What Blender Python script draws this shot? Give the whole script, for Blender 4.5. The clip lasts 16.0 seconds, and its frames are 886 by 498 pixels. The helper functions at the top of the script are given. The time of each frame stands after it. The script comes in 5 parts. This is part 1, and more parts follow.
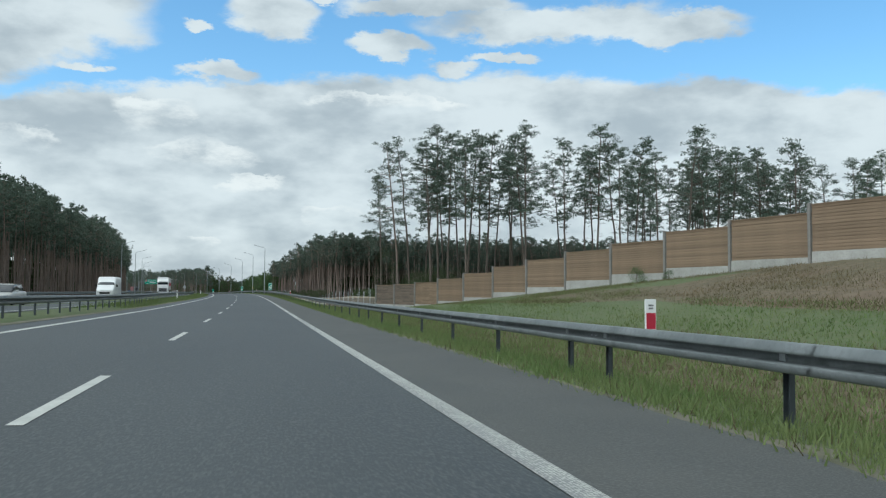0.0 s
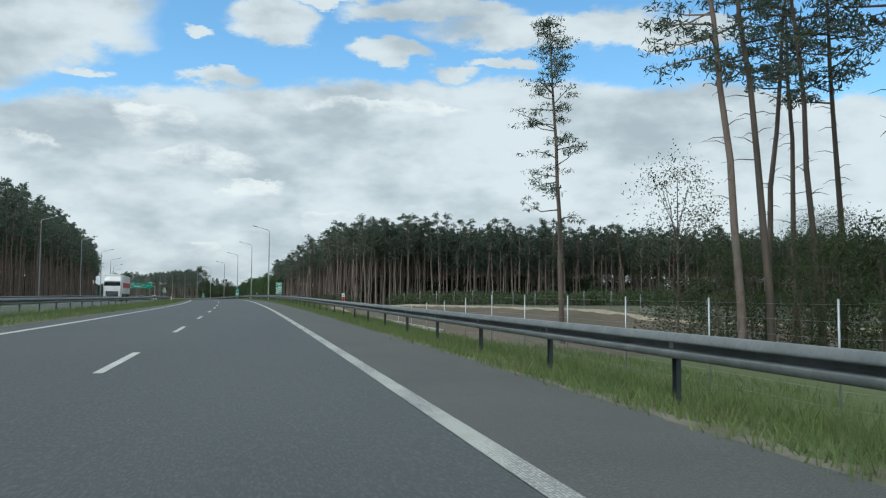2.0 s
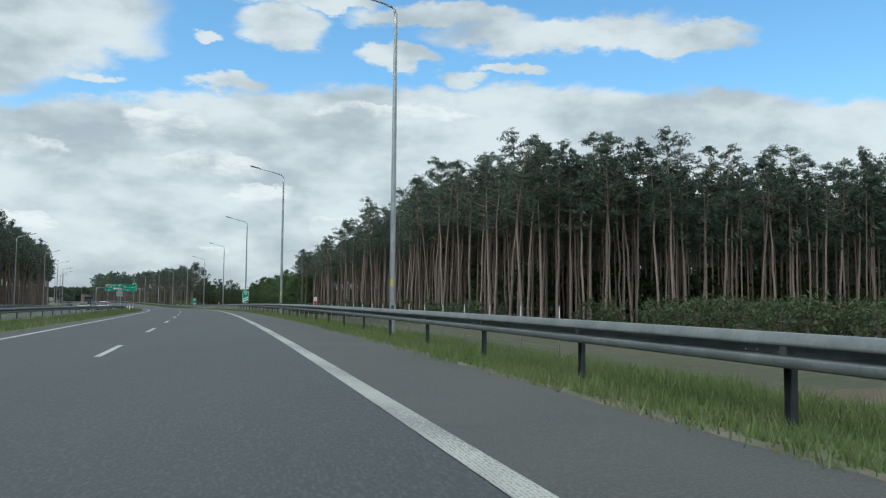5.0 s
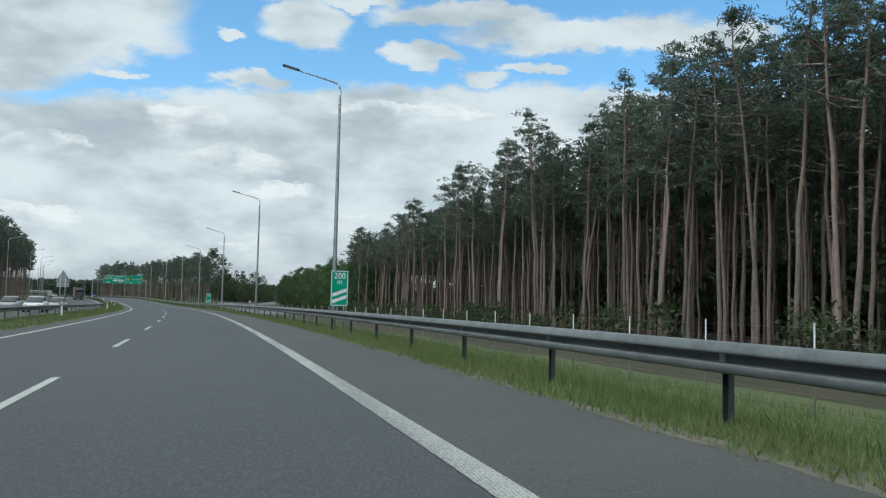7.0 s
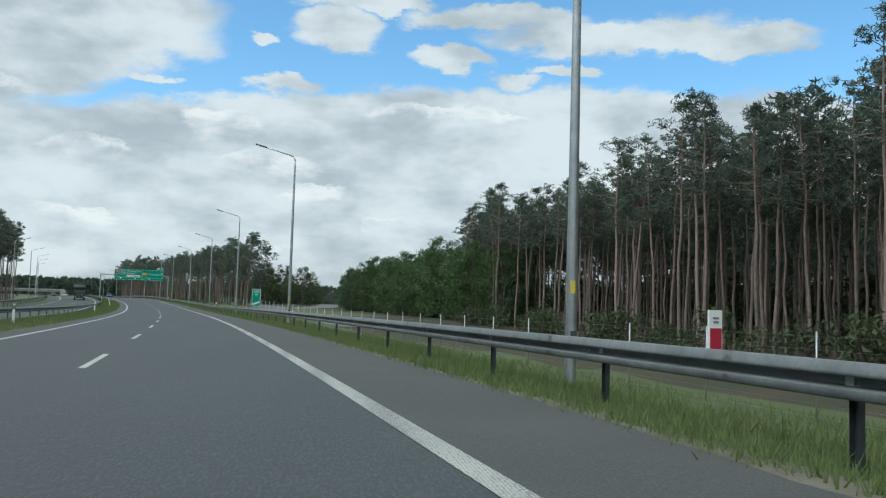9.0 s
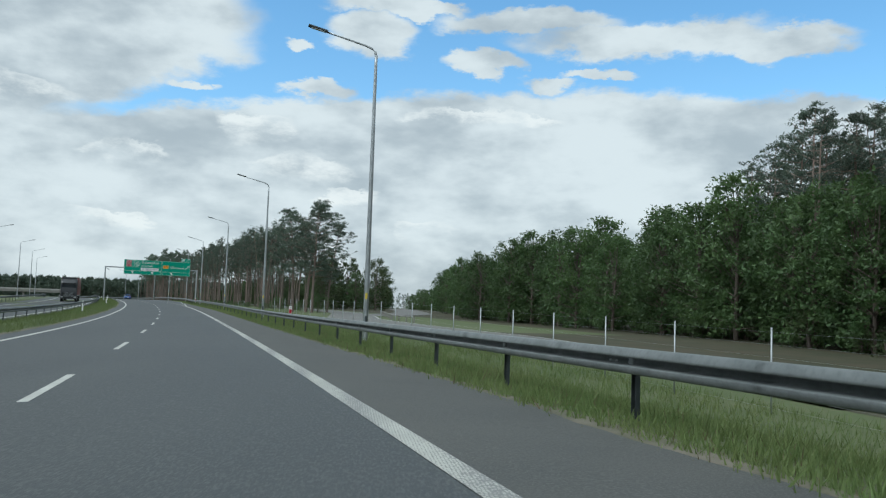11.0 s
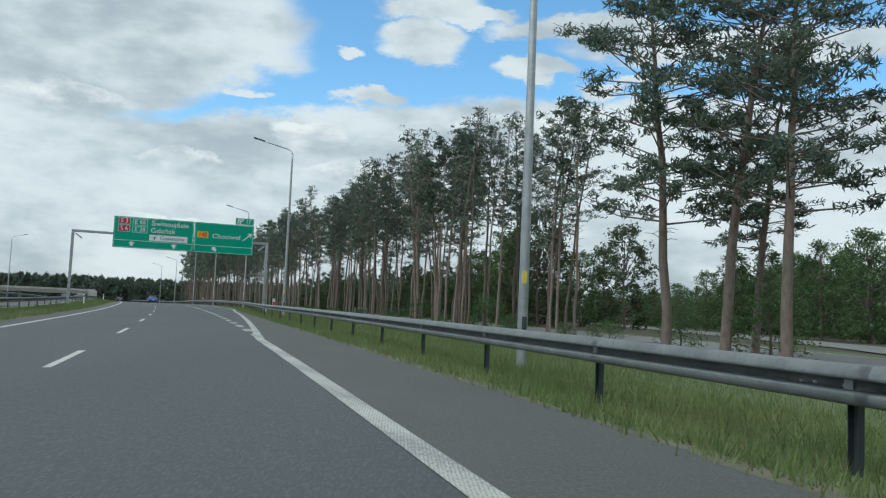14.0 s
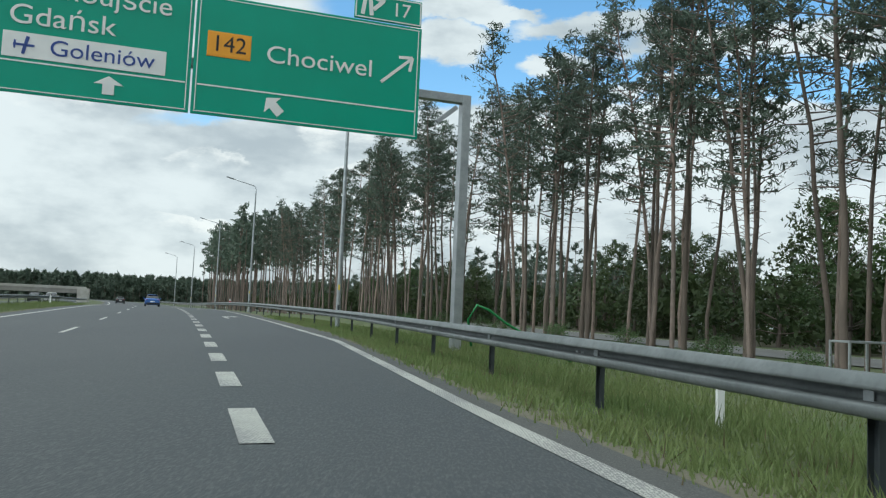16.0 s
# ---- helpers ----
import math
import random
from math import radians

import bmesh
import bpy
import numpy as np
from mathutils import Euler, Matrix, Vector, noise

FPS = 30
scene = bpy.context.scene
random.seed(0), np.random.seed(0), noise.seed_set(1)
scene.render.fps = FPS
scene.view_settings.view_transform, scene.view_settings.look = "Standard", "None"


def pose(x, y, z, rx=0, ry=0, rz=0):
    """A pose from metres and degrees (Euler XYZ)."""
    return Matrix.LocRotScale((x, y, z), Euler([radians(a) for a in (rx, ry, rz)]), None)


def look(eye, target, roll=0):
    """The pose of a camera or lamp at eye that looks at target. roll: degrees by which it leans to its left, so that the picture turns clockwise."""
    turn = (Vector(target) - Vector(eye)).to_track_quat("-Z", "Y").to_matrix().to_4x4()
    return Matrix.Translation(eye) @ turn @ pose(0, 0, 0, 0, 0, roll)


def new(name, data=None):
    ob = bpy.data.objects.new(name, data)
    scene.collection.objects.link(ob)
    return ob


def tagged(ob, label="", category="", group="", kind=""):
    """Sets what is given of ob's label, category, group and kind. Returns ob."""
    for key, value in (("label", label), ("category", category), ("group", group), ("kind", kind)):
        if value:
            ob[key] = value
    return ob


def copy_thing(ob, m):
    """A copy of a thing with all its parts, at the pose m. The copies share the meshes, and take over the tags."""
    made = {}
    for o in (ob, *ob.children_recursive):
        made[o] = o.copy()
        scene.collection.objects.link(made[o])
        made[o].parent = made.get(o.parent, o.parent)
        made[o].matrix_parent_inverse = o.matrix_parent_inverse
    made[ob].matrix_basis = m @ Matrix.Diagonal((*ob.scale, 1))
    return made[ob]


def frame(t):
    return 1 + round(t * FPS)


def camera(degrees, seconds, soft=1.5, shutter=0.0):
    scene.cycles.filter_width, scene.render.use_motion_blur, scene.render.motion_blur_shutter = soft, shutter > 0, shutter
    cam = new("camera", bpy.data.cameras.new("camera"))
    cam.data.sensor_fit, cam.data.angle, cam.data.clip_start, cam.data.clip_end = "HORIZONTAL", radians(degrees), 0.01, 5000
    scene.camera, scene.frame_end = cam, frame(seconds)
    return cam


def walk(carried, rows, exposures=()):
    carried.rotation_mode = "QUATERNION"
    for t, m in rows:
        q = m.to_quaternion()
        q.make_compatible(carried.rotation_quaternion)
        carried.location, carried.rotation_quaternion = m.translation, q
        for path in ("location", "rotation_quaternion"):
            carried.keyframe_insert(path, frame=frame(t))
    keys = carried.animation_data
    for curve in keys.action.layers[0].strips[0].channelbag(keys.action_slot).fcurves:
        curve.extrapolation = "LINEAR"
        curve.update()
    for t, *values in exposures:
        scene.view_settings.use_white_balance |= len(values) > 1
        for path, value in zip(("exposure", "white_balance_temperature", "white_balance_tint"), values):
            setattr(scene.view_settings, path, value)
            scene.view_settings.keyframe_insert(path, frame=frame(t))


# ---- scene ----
EXPOSURES = [(0.0, 0.0, 5900, 4.0), (15.4, 0.0, 5900, 4.0), (16.0, 0.13, 6050, 4.0)]

cam = camera(56.9, 16.0, soft=1.25)
PATH = [
    (0.0, (-1.836, 0.707, 1.058), (9.238, 49.386, 3.837), 0.372),
    (0.5, (-1.808, 17.368, 1.058), (9.337, 66.025, 3.949), 0.890),
    (1.0, (-1.792, 34.110, 1.070), (9.288, 82.780, 3.977), 0.532),
    (1.5, (-1.799, 50.993, 1.085), (9.298, 99.653, 4.109), 0.648),
    (2.0, (-1.824, 68.023, 1.157), (9.235, 116.686, 4.254), 0.379),
    (2.5, (-1.885, 85.191, 1.286), (9.151, 133.856, 4.440), 0.526),
    (3.0, (-2.044, 102.450, 1.384), (8.937, 151.125, 4.579), 0.153),
    (3.5, (-2.344, 119.695, 1.492), (8.515, 168.389, 4.804), 0.176),
    (4.0, (-2.782, 136.898, 1.582), (7.940, 185.615, 4.996), 0.227),
    (4.5, (-3.388, 154.019, 1.694), (7.279, 202.748, 5.127), 0.335),
    (5.0, (-4.150, 171.110, 1.806), (6.434, 219.859, 5.202), 0.500),
    (5.5, (-5.073, 188.141, 1.908), (5.375, 236.923, 5.247), 0.702),
    (6.0, (-6.142, 205.078, 1.986), (4.087, 253.909, 5.286), 0.927),
    (6.5, (-7.346, 221.888, 2.035), (2.558, 270.785, 5.344), 1.158),
    (7.0, (-8.634, 238.412, 2.035), (0.811, 287.399, 5.359), 1.327),
    (7.5, (-10.092, 254.869, 2.001), (-1.021, 303.925, 5.352), 1.469),
    (8.0, (-11.703, 271.225, 1.961), (-3.116, 320.364, 5.367), 1.522),
    (8.5, (-13.509, 287.537, 1.900), (-5.434, 336.761, 5.348), 1.459),
    (9.0, (-15.501, 303.735, 1.818), (-7.945, 353.039, 5.281), 1.723),
    (9.5, (-17.685, 319.856, 1.737), (-10.676, 369.238, 5.250), 1.816),
    (10.0, (-19.990, 335.954, 1.631), (-13.474, 385.402, 5.160), 1.843),
    (10.5, (-22.395, 351.782, 1.564), (-16.363, 401.289, 5.127), 1.899),
    (11.0, (-24.941, 367.472, 1.480), (-19.378, 417.027, 5.143), 1.945),
    (11.5, (-27.626, 383.026, 1.395), (-22.531, 432.621, 5.179), 1.995),
    (12.0, (-30.448, 398.446, 1.325), (-25.828, 448.080, 5.213), 2.067),
    (12.5, (-33.405, 413.739, 1.293), (-29.275, 463.412, 5.225), 2.175),
    (13.0, (-36.528, 428.897, 1.359), (-32.950, 478.615, 5.281), 2.463),
    (13.5, (-39.756, 443.973, 1.431), (-36.673, 493.720, 5.403), 2.610),
    (14.0, (-43.044, 458.918, 1.518), (-40.499, 508.697, 5.459), 2.454),
    (14.5, (-46.427, 473.810, 1.651), (-44.247, 523.604, 5.629), 2.689),
    (15.0, (-49.853, 488.604, 1.775), (-48.069, 538.414, 5.739), 2.658),
    (15.5, (-53.351, 503.381, 1.876), (-51.914, 553.220, 5.626), 2.065),
    (16.0, (-56.963, 518.087, 1.964), (-55.977, 567.925, 5.858), 2.514),
]
walk(cam, [(t, look(eye, target, roll)) for t, eye, target, roll in PATH], EXPOSURES)

# ---- road alignment: stations along the right edge line, offsets to its right ----
KAPPA = (-0.057, 0.119, 0.327, 0.346, 0.559, 0.486, 0.548, 0.681, 0.703, 0.689, 0.554, 0.628, 0.765, 0.694, 0.612, 0.549, 0.496, 0.447, 0.399)
BANK = (-0.0309, -0.0173, 0.0321, 0.0383, 0.0310, 0.0352, 0.0340, 0.0214, 0.0088, -0.0020)
GRADE = (-0.092, -0.028, 0.417, 0.864, 0.996, 0.785, 0.457, 0.251, 0.626, 1.001, 1.324, 1.036, 0.982)
LANE, LEFT_LANE, DASH_START = 3.663, 3.914, 7.73

ST = np.arange(-160.0, 1800.0, 2.0)
_k = np.interp(ST, np.arange(len(KAPPA)) * 40.0, KAPPA) / 1000.0
_th = np.concatenate([[0.0], np.cumsum(_k[1:] + _k[:-1])])
_i0 = int(np.argmin(np.abs(ST)))
_th -= _th[_i0]
_cx = np.concatenate([[0.0], np.cumsum(-np.sin(_th[1:]) - np.sin(_th[:-1]))])
_cy = np.concatenate([[0.0], np.cumsum(np.cos(_th[1:]) + np.cos(_th[:-1]))])
_cx -= _cx[_i0]
_cy -= _cy[_i0]


def natural_spline(knots, values):
    """Second derivatives of a natural cubic spline on even knots."""
    n, h = len(knots), knots[1] - knots[0]
    a, b = np.eye(n), np.zeros(n)
    for i in range(1, n - 1):
        a[i, i - 1:i + 2] = [h / 6, 2 * h / 3, h / 6]
        b[i] = (values[i + 1] - 2 * values[i] + values[i - 1]) / h
    return np.linalg.solve(a, b)


_gk = np.arange(len(GRADE)) * 60.0
_gm = natural_spline(_gk, np.array(GRADE))


def grade(s):
    q = np.clip(np.asarray(s, float), 0.0, _gk[-1])
    i = np.clip((q // 60.0).astype(int), 0, len(_gk) - 2)
    u, g = q - _gk[i], np.array(GRADE)
    slope = (g[i + 1] - g[i]) / 60.0 - 60.0 * (2 * _gm[i] + _gm[i + 1]) / 6
    return g[i] + slope * u + _gm[i] / 2 * u * u + (_gm[i + 1] - _gm[i]) / 360.0 * u ** 3


def bank(s):
    return np.interp(s, np.arange(len(BANK)) * 80.0, BANK)


def heading(s):
    return np.interp(s, ST, _th)


def plan(s, lat):
    th = heading(s)
    return np.interp(s, ST, _cx) + lat * np.cos(th), np.interp(s, ST, _cy) + lat * np.sin(th)


def to_road(x, y):
    """Station and offset of a place in plan."""
    x, y = np.atleast_1d(np.asarray(x, float)), np.atleast_1d(np.asarray(y, float))
    j = ((_cx[None] - x[:, None]) ** 2 + (_cy[None] - y[:, None]) ** 2).argmin(1)
    ex, ey, th = x - _cx[j], y - _cy[j], _th[j]
    return ST[j] - np.sin(th) * ex + np.cos(th) * ey, np.cos(th) * ex + np.sin(th) * ey


# the exit lane opens on the right side of the road
def lane_right(s):
    return np.interp(s, (0, 484, 500, 519, 531, 546, 1800), (0, 0, 0.84, 1.85, 2.45, 3.6, 3.6))


def edge_right(s):
    return np.interp(s, (0, 500, 531, 552, 1800), (2.3, 2.3, 3.0, 4.6, 4.6))


def rail_right(s):
    return np.interp(s, (0, 515, 552, 1800), (2.93, 2.93, 5.3, 5.3))


def rail_left(s):
    return np.interp(s, (-200, 60, 110, 1800), (-9.75, -9.75, -11.8, -11.8))


def basin_rim(s):
    return np.interp(s, (100, 131, 165, 190), (47.0, 38.0, 25.5, 16.0))


WALL = ((8.11, 69.83), (0.938, -3.845))


def formation_z(s, lat):
    """Banked carriageway; the shoulder falls outwards."""
    return grade(s) + bank(s) * np.clip(lat, -9.2, 0.3) - 0.02 * np.clip(np.asarray(lat, float) - 0.3 - lane_right(s), 0.0, 3.0)


def ground_z(s, lat):
    """Height of the ground, road formation included."""
    s, lat = np.broadcast_arrays(np.asarray(s, float), np.asarray(lat, float))
    er = edge_right(s)
    road = formation_z(s, np.minimum(lat, er))
    # right side: verge, ditch and forest floor
    d = lat - er
    fall = np.interp(d, (0.0, 0.5, 1.6, 4.0, 8.0, 12.0), (0.0, 0.0, -0.12, -0.7, -1.0, -1.1))
    fall = fall * np.interp(s, (375, 415), (1.0, 0.25)) * np.interp(s, (136, 144, 176, 190), (1.0, 0.3, 0.3, 1.0))
    rim = basin_rim(s)
    near = np.interp(s, (141, 149), (2.5, 6.0))
    dug = np.clip((d - near) / 2.1, 0, 1) * np.clip((rim - lat) / 3.6, 0, 1)
    basin = -0.9 * np.interp(s, (100, 122, 172, 190), (0, 1, 1, 0)) * dug
    # embankment that rises to the noise barrier
    rise = np.interp(s, (-200, 20, 27, 62, 69, 78), (2.9, 2.9, 2.5, 0.15, 0.0, 0.0))
    foot = np.interp(s, (-200, 20, 66, 80), (19.0, 19.0, 8.4, 8.4))
    bank_up = rise * np.clip((lat - 4.6) / np.maximum(foot - 4.6, 1.0), 0.0, 1.0)
    w = np.interp(s, (62, 80), (1.0, 0.0))
    right = w * (np.interp(d, (0, 0.5, 1.6), (0, 0, -0.1)) + bank_up) + (1 - w) * (fall + basin)
    # left side: median, other carriageway, slope to the wood
    e = -9.2 - lat
    left = np.interp(e, (0, 0.4, 1.2, 2.6, 16, 22, 40), (0, 0.02, 0.1, 0.0, -0.12, -0.5, -0.5))
    far = np.clip((np.abs(lat) - 60) / 200.0, 0, 1)
    z = road + np.where(d > 0, right, 0) + np.where(e > 0, left, 0)
    return z * (1 - far) + far * 0.0


# ---- light: broken cloud, high soft sun ----
SUN_EL, SUN_AZ = radians(52), radians(-118)   # azimuth from +y towards +x
world = bpy.data.worlds.new("sky")
scene.world = world
world.use_nodes = True
_n, _l = world.node_tree.nodes, world.node_tree.links
_n.clear()


def _node(kind, **kw):
    nd = _n.new(kind)
    for key, value in kw.items():
        if key == "op":
            nd.operation = value
        elif key == "vals":
            for i, v in enumerate(value):
                if v is not None:
                    if isinstance(v, (int, float, tuple)):
                        nd.inputs[i].default_value = v
                    else:
                        _l.new(v, nd.inputs[i])
    return nd


def _m(op, *vals, clamp=False):
    nd = _node("ShaderNodeMath", op=op, vals=vals)
    nd.use_clamp = clamp
    return nd.outputs[0]


def _mix(fac, a, b):
    nd = _n.new("ShaderNodeMix")
    nd.data_type = "RGBA"
    for sock, v in ((nd.inputs[0], fac), (nd.inputs[6], a), (nd.inputs[7], b)):
        if isinstance(v, (int, float, tuple)):
            sock.default_value = v
        else:
            _l.new(v, sock)
    return nd.outputs[2]


def _ramp(x, a, b):
    nd = _n.new("ShaderNodeMapRange")
    nd.interpolation_type = "SMOOTHSTEP"
    _l.new(x, nd.inputs[0])
    nd.inputs[1].default_value, nd.inputs[2].default_value = a, b
    return nd.outputs[0]


sky = _n.new("ShaderNodeTexSky")
sky.sky_type, sky.sun_disc = "NISHITA", False
sky.sun_elevation, sky.sun_rotation = SUN_EL, SUN_AZ
sky.altitude, sky.air_density, sky.dust_density, sky.ozone_density = 50, 1.0, 0.6, 2.0
_tc = _n.new("ShaderNodeTexCoord").outputs["Generated"]
_sep = _n.new("ShaderNodeSeparateXYZ")
_l.new(_tc, _sep.inputs[0])
_x, _y, _z = _sep.outputs
_el = _m("MULTIPLY", _m("ARCSINE", _z), 57.2958)
_az = _m("MULTIPLY", _m("ARCTAN2", _x, _y), 57.2958)
# cloud field: stretched sideways towards the horizon
_cmb = _n.new("ShaderNodeCombineXYZ")
_l.new(_m("MULTIPLY", _az, 0.055), _cmb.inputs[0])
_l.new(_m("MULTIPLY", _el, 0.115), _cmb.inputs[1])
_cmb.inputs[2].default_value = 3.7


def _noise(scale, detail, rough, offset):
    mp = _n.new("ShaderNodeMapping")
    _l.new(_cmb.outputs[0], mp.inputs[0])
    mp.inputs[1].default_value = (offset, offset * 0.7, offset * 1.3)
    nd = _n.new("ShaderNodeTexNoise")
    _l.new(mp.outputs[0], nd.inputs["Vector"])
    nd.inputs["Scale"].default_value, nd.inputs["Detail"].default_value, nd.inputs["Roughness"].default_value = scale, detail, rough
    return nd.outputs["Fac"]


_big, _fine, _shade = _noise(1.1, 6, 0.55, 0.3), _noise(4.2, 8, 0.62, 4.1), _noise(1.15, 7, 0.52, 9.2)
_cell = _noise(2.9, 8, 0.56, 2.2)
# a rift of clear sky above the nearer cloud bank, with loose puffs in it: azimuth, elevation, half widths
_elw = _m("ADD", _el, _m("MULTIPLY", _m("SUBTRACT", _fine, 0.5), 3.4))
_azw = _m("ADD", _az, _m("ADD", _m("MULTIPLY", _m("SUBTRACT", _big, 0.5), 6.0), _m("MULTIPLY", _m("SUBTRACT", _cell, 0.5), 6.0)))
_edge = _m("SUBTRACT", _azw, 14.0)
_over = _m("ADD", _m("SUBTRACT", _elw, 15.1), _m("MULTIPLY", _m("MULTIPLY", _edge, _edge), 0.0034))
_slant = _m("SUBTRACT", _azw, _m("MINIMUM", _m("SUBTRACT", _m("MULTIPLY", _elw, 2.1), 43.0), -8.2))
_rift = _m("MULTIPLY", _ramp(_over, -0.8, 0.6), _m("SUBTRACT", 1.0, _ramp(_elw, 22.5, 27.0)))
_rift = _m("MULTIPLY", _rift, _m("MULTIPLY", _ramp(_slant, -2.8, 2.8), _m("SUBTRACT", 1.0, _ramp(_azw, 38.0, 60.0))))
_puff = None
for _pa, _pe, _wa, _we in ((0.8, 18.8, 3.6, 1.5), (8.8, 17.1, 2.9, 0.72), (20.5, 18.5, 9.6, 1.3), (13.2, 15.8, 2.4, 0.6), (12.5, 19.8, 7.0, 0.9), (-4.3, 17.4, 1.3, 0.4), (29.0, 17.8, 5.5, 1.0), (1.0, 21.0, 4.4, 1.2), (-3.4, 14.7, 2.6, 0.6), (-11.1, 14.3, 1.5, 0.4), (17.0, 16.4, 2.8, 0.4), (4.5, 20.4, 3.0, 0.6)):
    _dx = _m("DIVIDE", _m("SUBTRACT", _azw, _pa), _wa)
    _dy = _m("DIVIDE", _m("SUBTRACT", _elw, _pe), _we)
    _q = _m("SUBTRACT", 1.0, _ramp(_m("SQRT", _m("ADD", _m("MULTIPLY", _dx, _dx), _m("MULTIPLY", _dy, _dy))), 0.55, 1.25))
    _puff = _q if _puff is None else _m("MAXIMUM", _puff, _q)
_rift = _m("MULTIPLY", _rift, _m("SUBTRACT", 1.0, _m("MULTIPLY", _puff, 0.95)))
_dens = _m("ADD", _m("ADD", _m("MULTIPLY", _big, 0.45), _m("MULTIPLY", _fine, 0.35)), _m("MULTIPLY", _rift, -0.8))
_cover = _m("MULTIPLY", _ramp(_dens, -0.34, 0.3), 0.97)
_lit = _m("ADD", _m("MULTIPLY", _shade, 0.65), _m("MULTIPLY", _cell, 0.5))
_clouds = _mix(_ramp(_lit, 0.44, 0.68), (0.55, 0.598, 0.618, 1), (0.93, 0.96, 0.94, 1))
# bright cumulus heads in the low bank: azimuth, elevation, half widths
_head = None
_elh = _m("ADD", _elw, _m("MULTIPLY", _m("SUBTRACT", _cell, 0.5), 2.2))
for _pa, _pe, _wa, _we in ((-7.0, 12.0, 3.4, 1.1), (-3.3, 9.3, 4.0, 1.15), (-0.2, 7.4, 2.4, 0.7), (-3.6, 3.5, 1.3, 0.5), (5.0, 5.5, 2.6, 0.7), (-16.0, 5.2, 3.6, 0.7), (-14.5, 9.5, 3.0, 0.8), (9.0, 13.4, 6.0, 0.6), (-22.0, 12.5, 5.0, 1.2)):
    _dx = _m("DIVIDE", _m("SUBTRACT", _azw, _pa), _wa)
    _dy = _m("DIVIDE", _m("SUBTRACT", _elh, _pe), _we)
    _q = _m("SUBTRACT", 1.0, _ramp(_m("SQRT", _m("ADD", _m("MULTIPLY", _dx, _dx), _m("MULTIPLY", _dy, _dy))), 0.78, 1.02))
    _q = _m("MULTIPLY", _q, _m("MULTIPLY", _ramp(_dy, -0.9, 0.4), 0.9))
    _head = _q if _head is None else _m("MAXIMUM", _head, _q)
_clouds = _mix(_m("MULTIPLY", _head, _ramp(_fine, 0.34, 0.62)), _clouds, (1.09, 1.08, 1.02, 1))
# clouds round the sun are brighter
_sd = _n.new("ShaderNodeVectorMath")
_sd.operation = "DOT_PRODUCT"
_l.new(_tc, _sd.inputs[0])
_sd.inputs[1].default_value = (math.sin(SUN_AZ) * math.cos(SUN_EL), math.cos(SUN_AZ) * math.cos(SUN_EL), math.sin(SUN_EL))
_near = _ramp(_sd.outputs["Value"], 0.3, 1.0)
_skyc = _n.new("ShaderNodeHueSaturation")
_skyc.inputs["Hue"].default_value, _skyc.inputs["Saturation"].default_value = 0.488, 1.14
_l.new(sky.outputs[0], _skyc.inputs["Color"])
_bg1, _bg2 = _n.new("ShaderNodeBackground"), _n.new("ShaderNodeBackground")
_l.new(_skyc.outputs[0], _bg1.inputs[0])
_bg1.inputs[1].default_value = 0.19
_l.new(_clouds, _bg2.inputs[0])
_l.new(_m("ADD", 0.83, _m("MULTIPLY", _near, 1.4)), _bg2.inputs[1])
_ms = _n.new("ShaderNodeMixShader")
_l.new(_cover, _ms.inputs[0])
_l.new(_bg1.outputs[0], _ms.inputs[1])
_l.new(_bg2.outputs[0], _ms.inputs[2])
_out = _n.new("ShaderNodeOutputWorld")
_l.new(_ms.outputs[0], _out.inputs[0])

sun = new("sun", bpy.data.lights.new("sun", "SUN"))
sun.data.energy, sun.data.angle, sun.data.color = 0.9, radians(14), (1.0, 0.97, 0.92)
sun.matrix_world = look((0, 0, 0), (-math.sin(SUN_AZ) * math.cos(SUN_EL), -math.cos(SUN_AZ) * math.cos(SUN_EL), -math.sin(SUN_EL)))

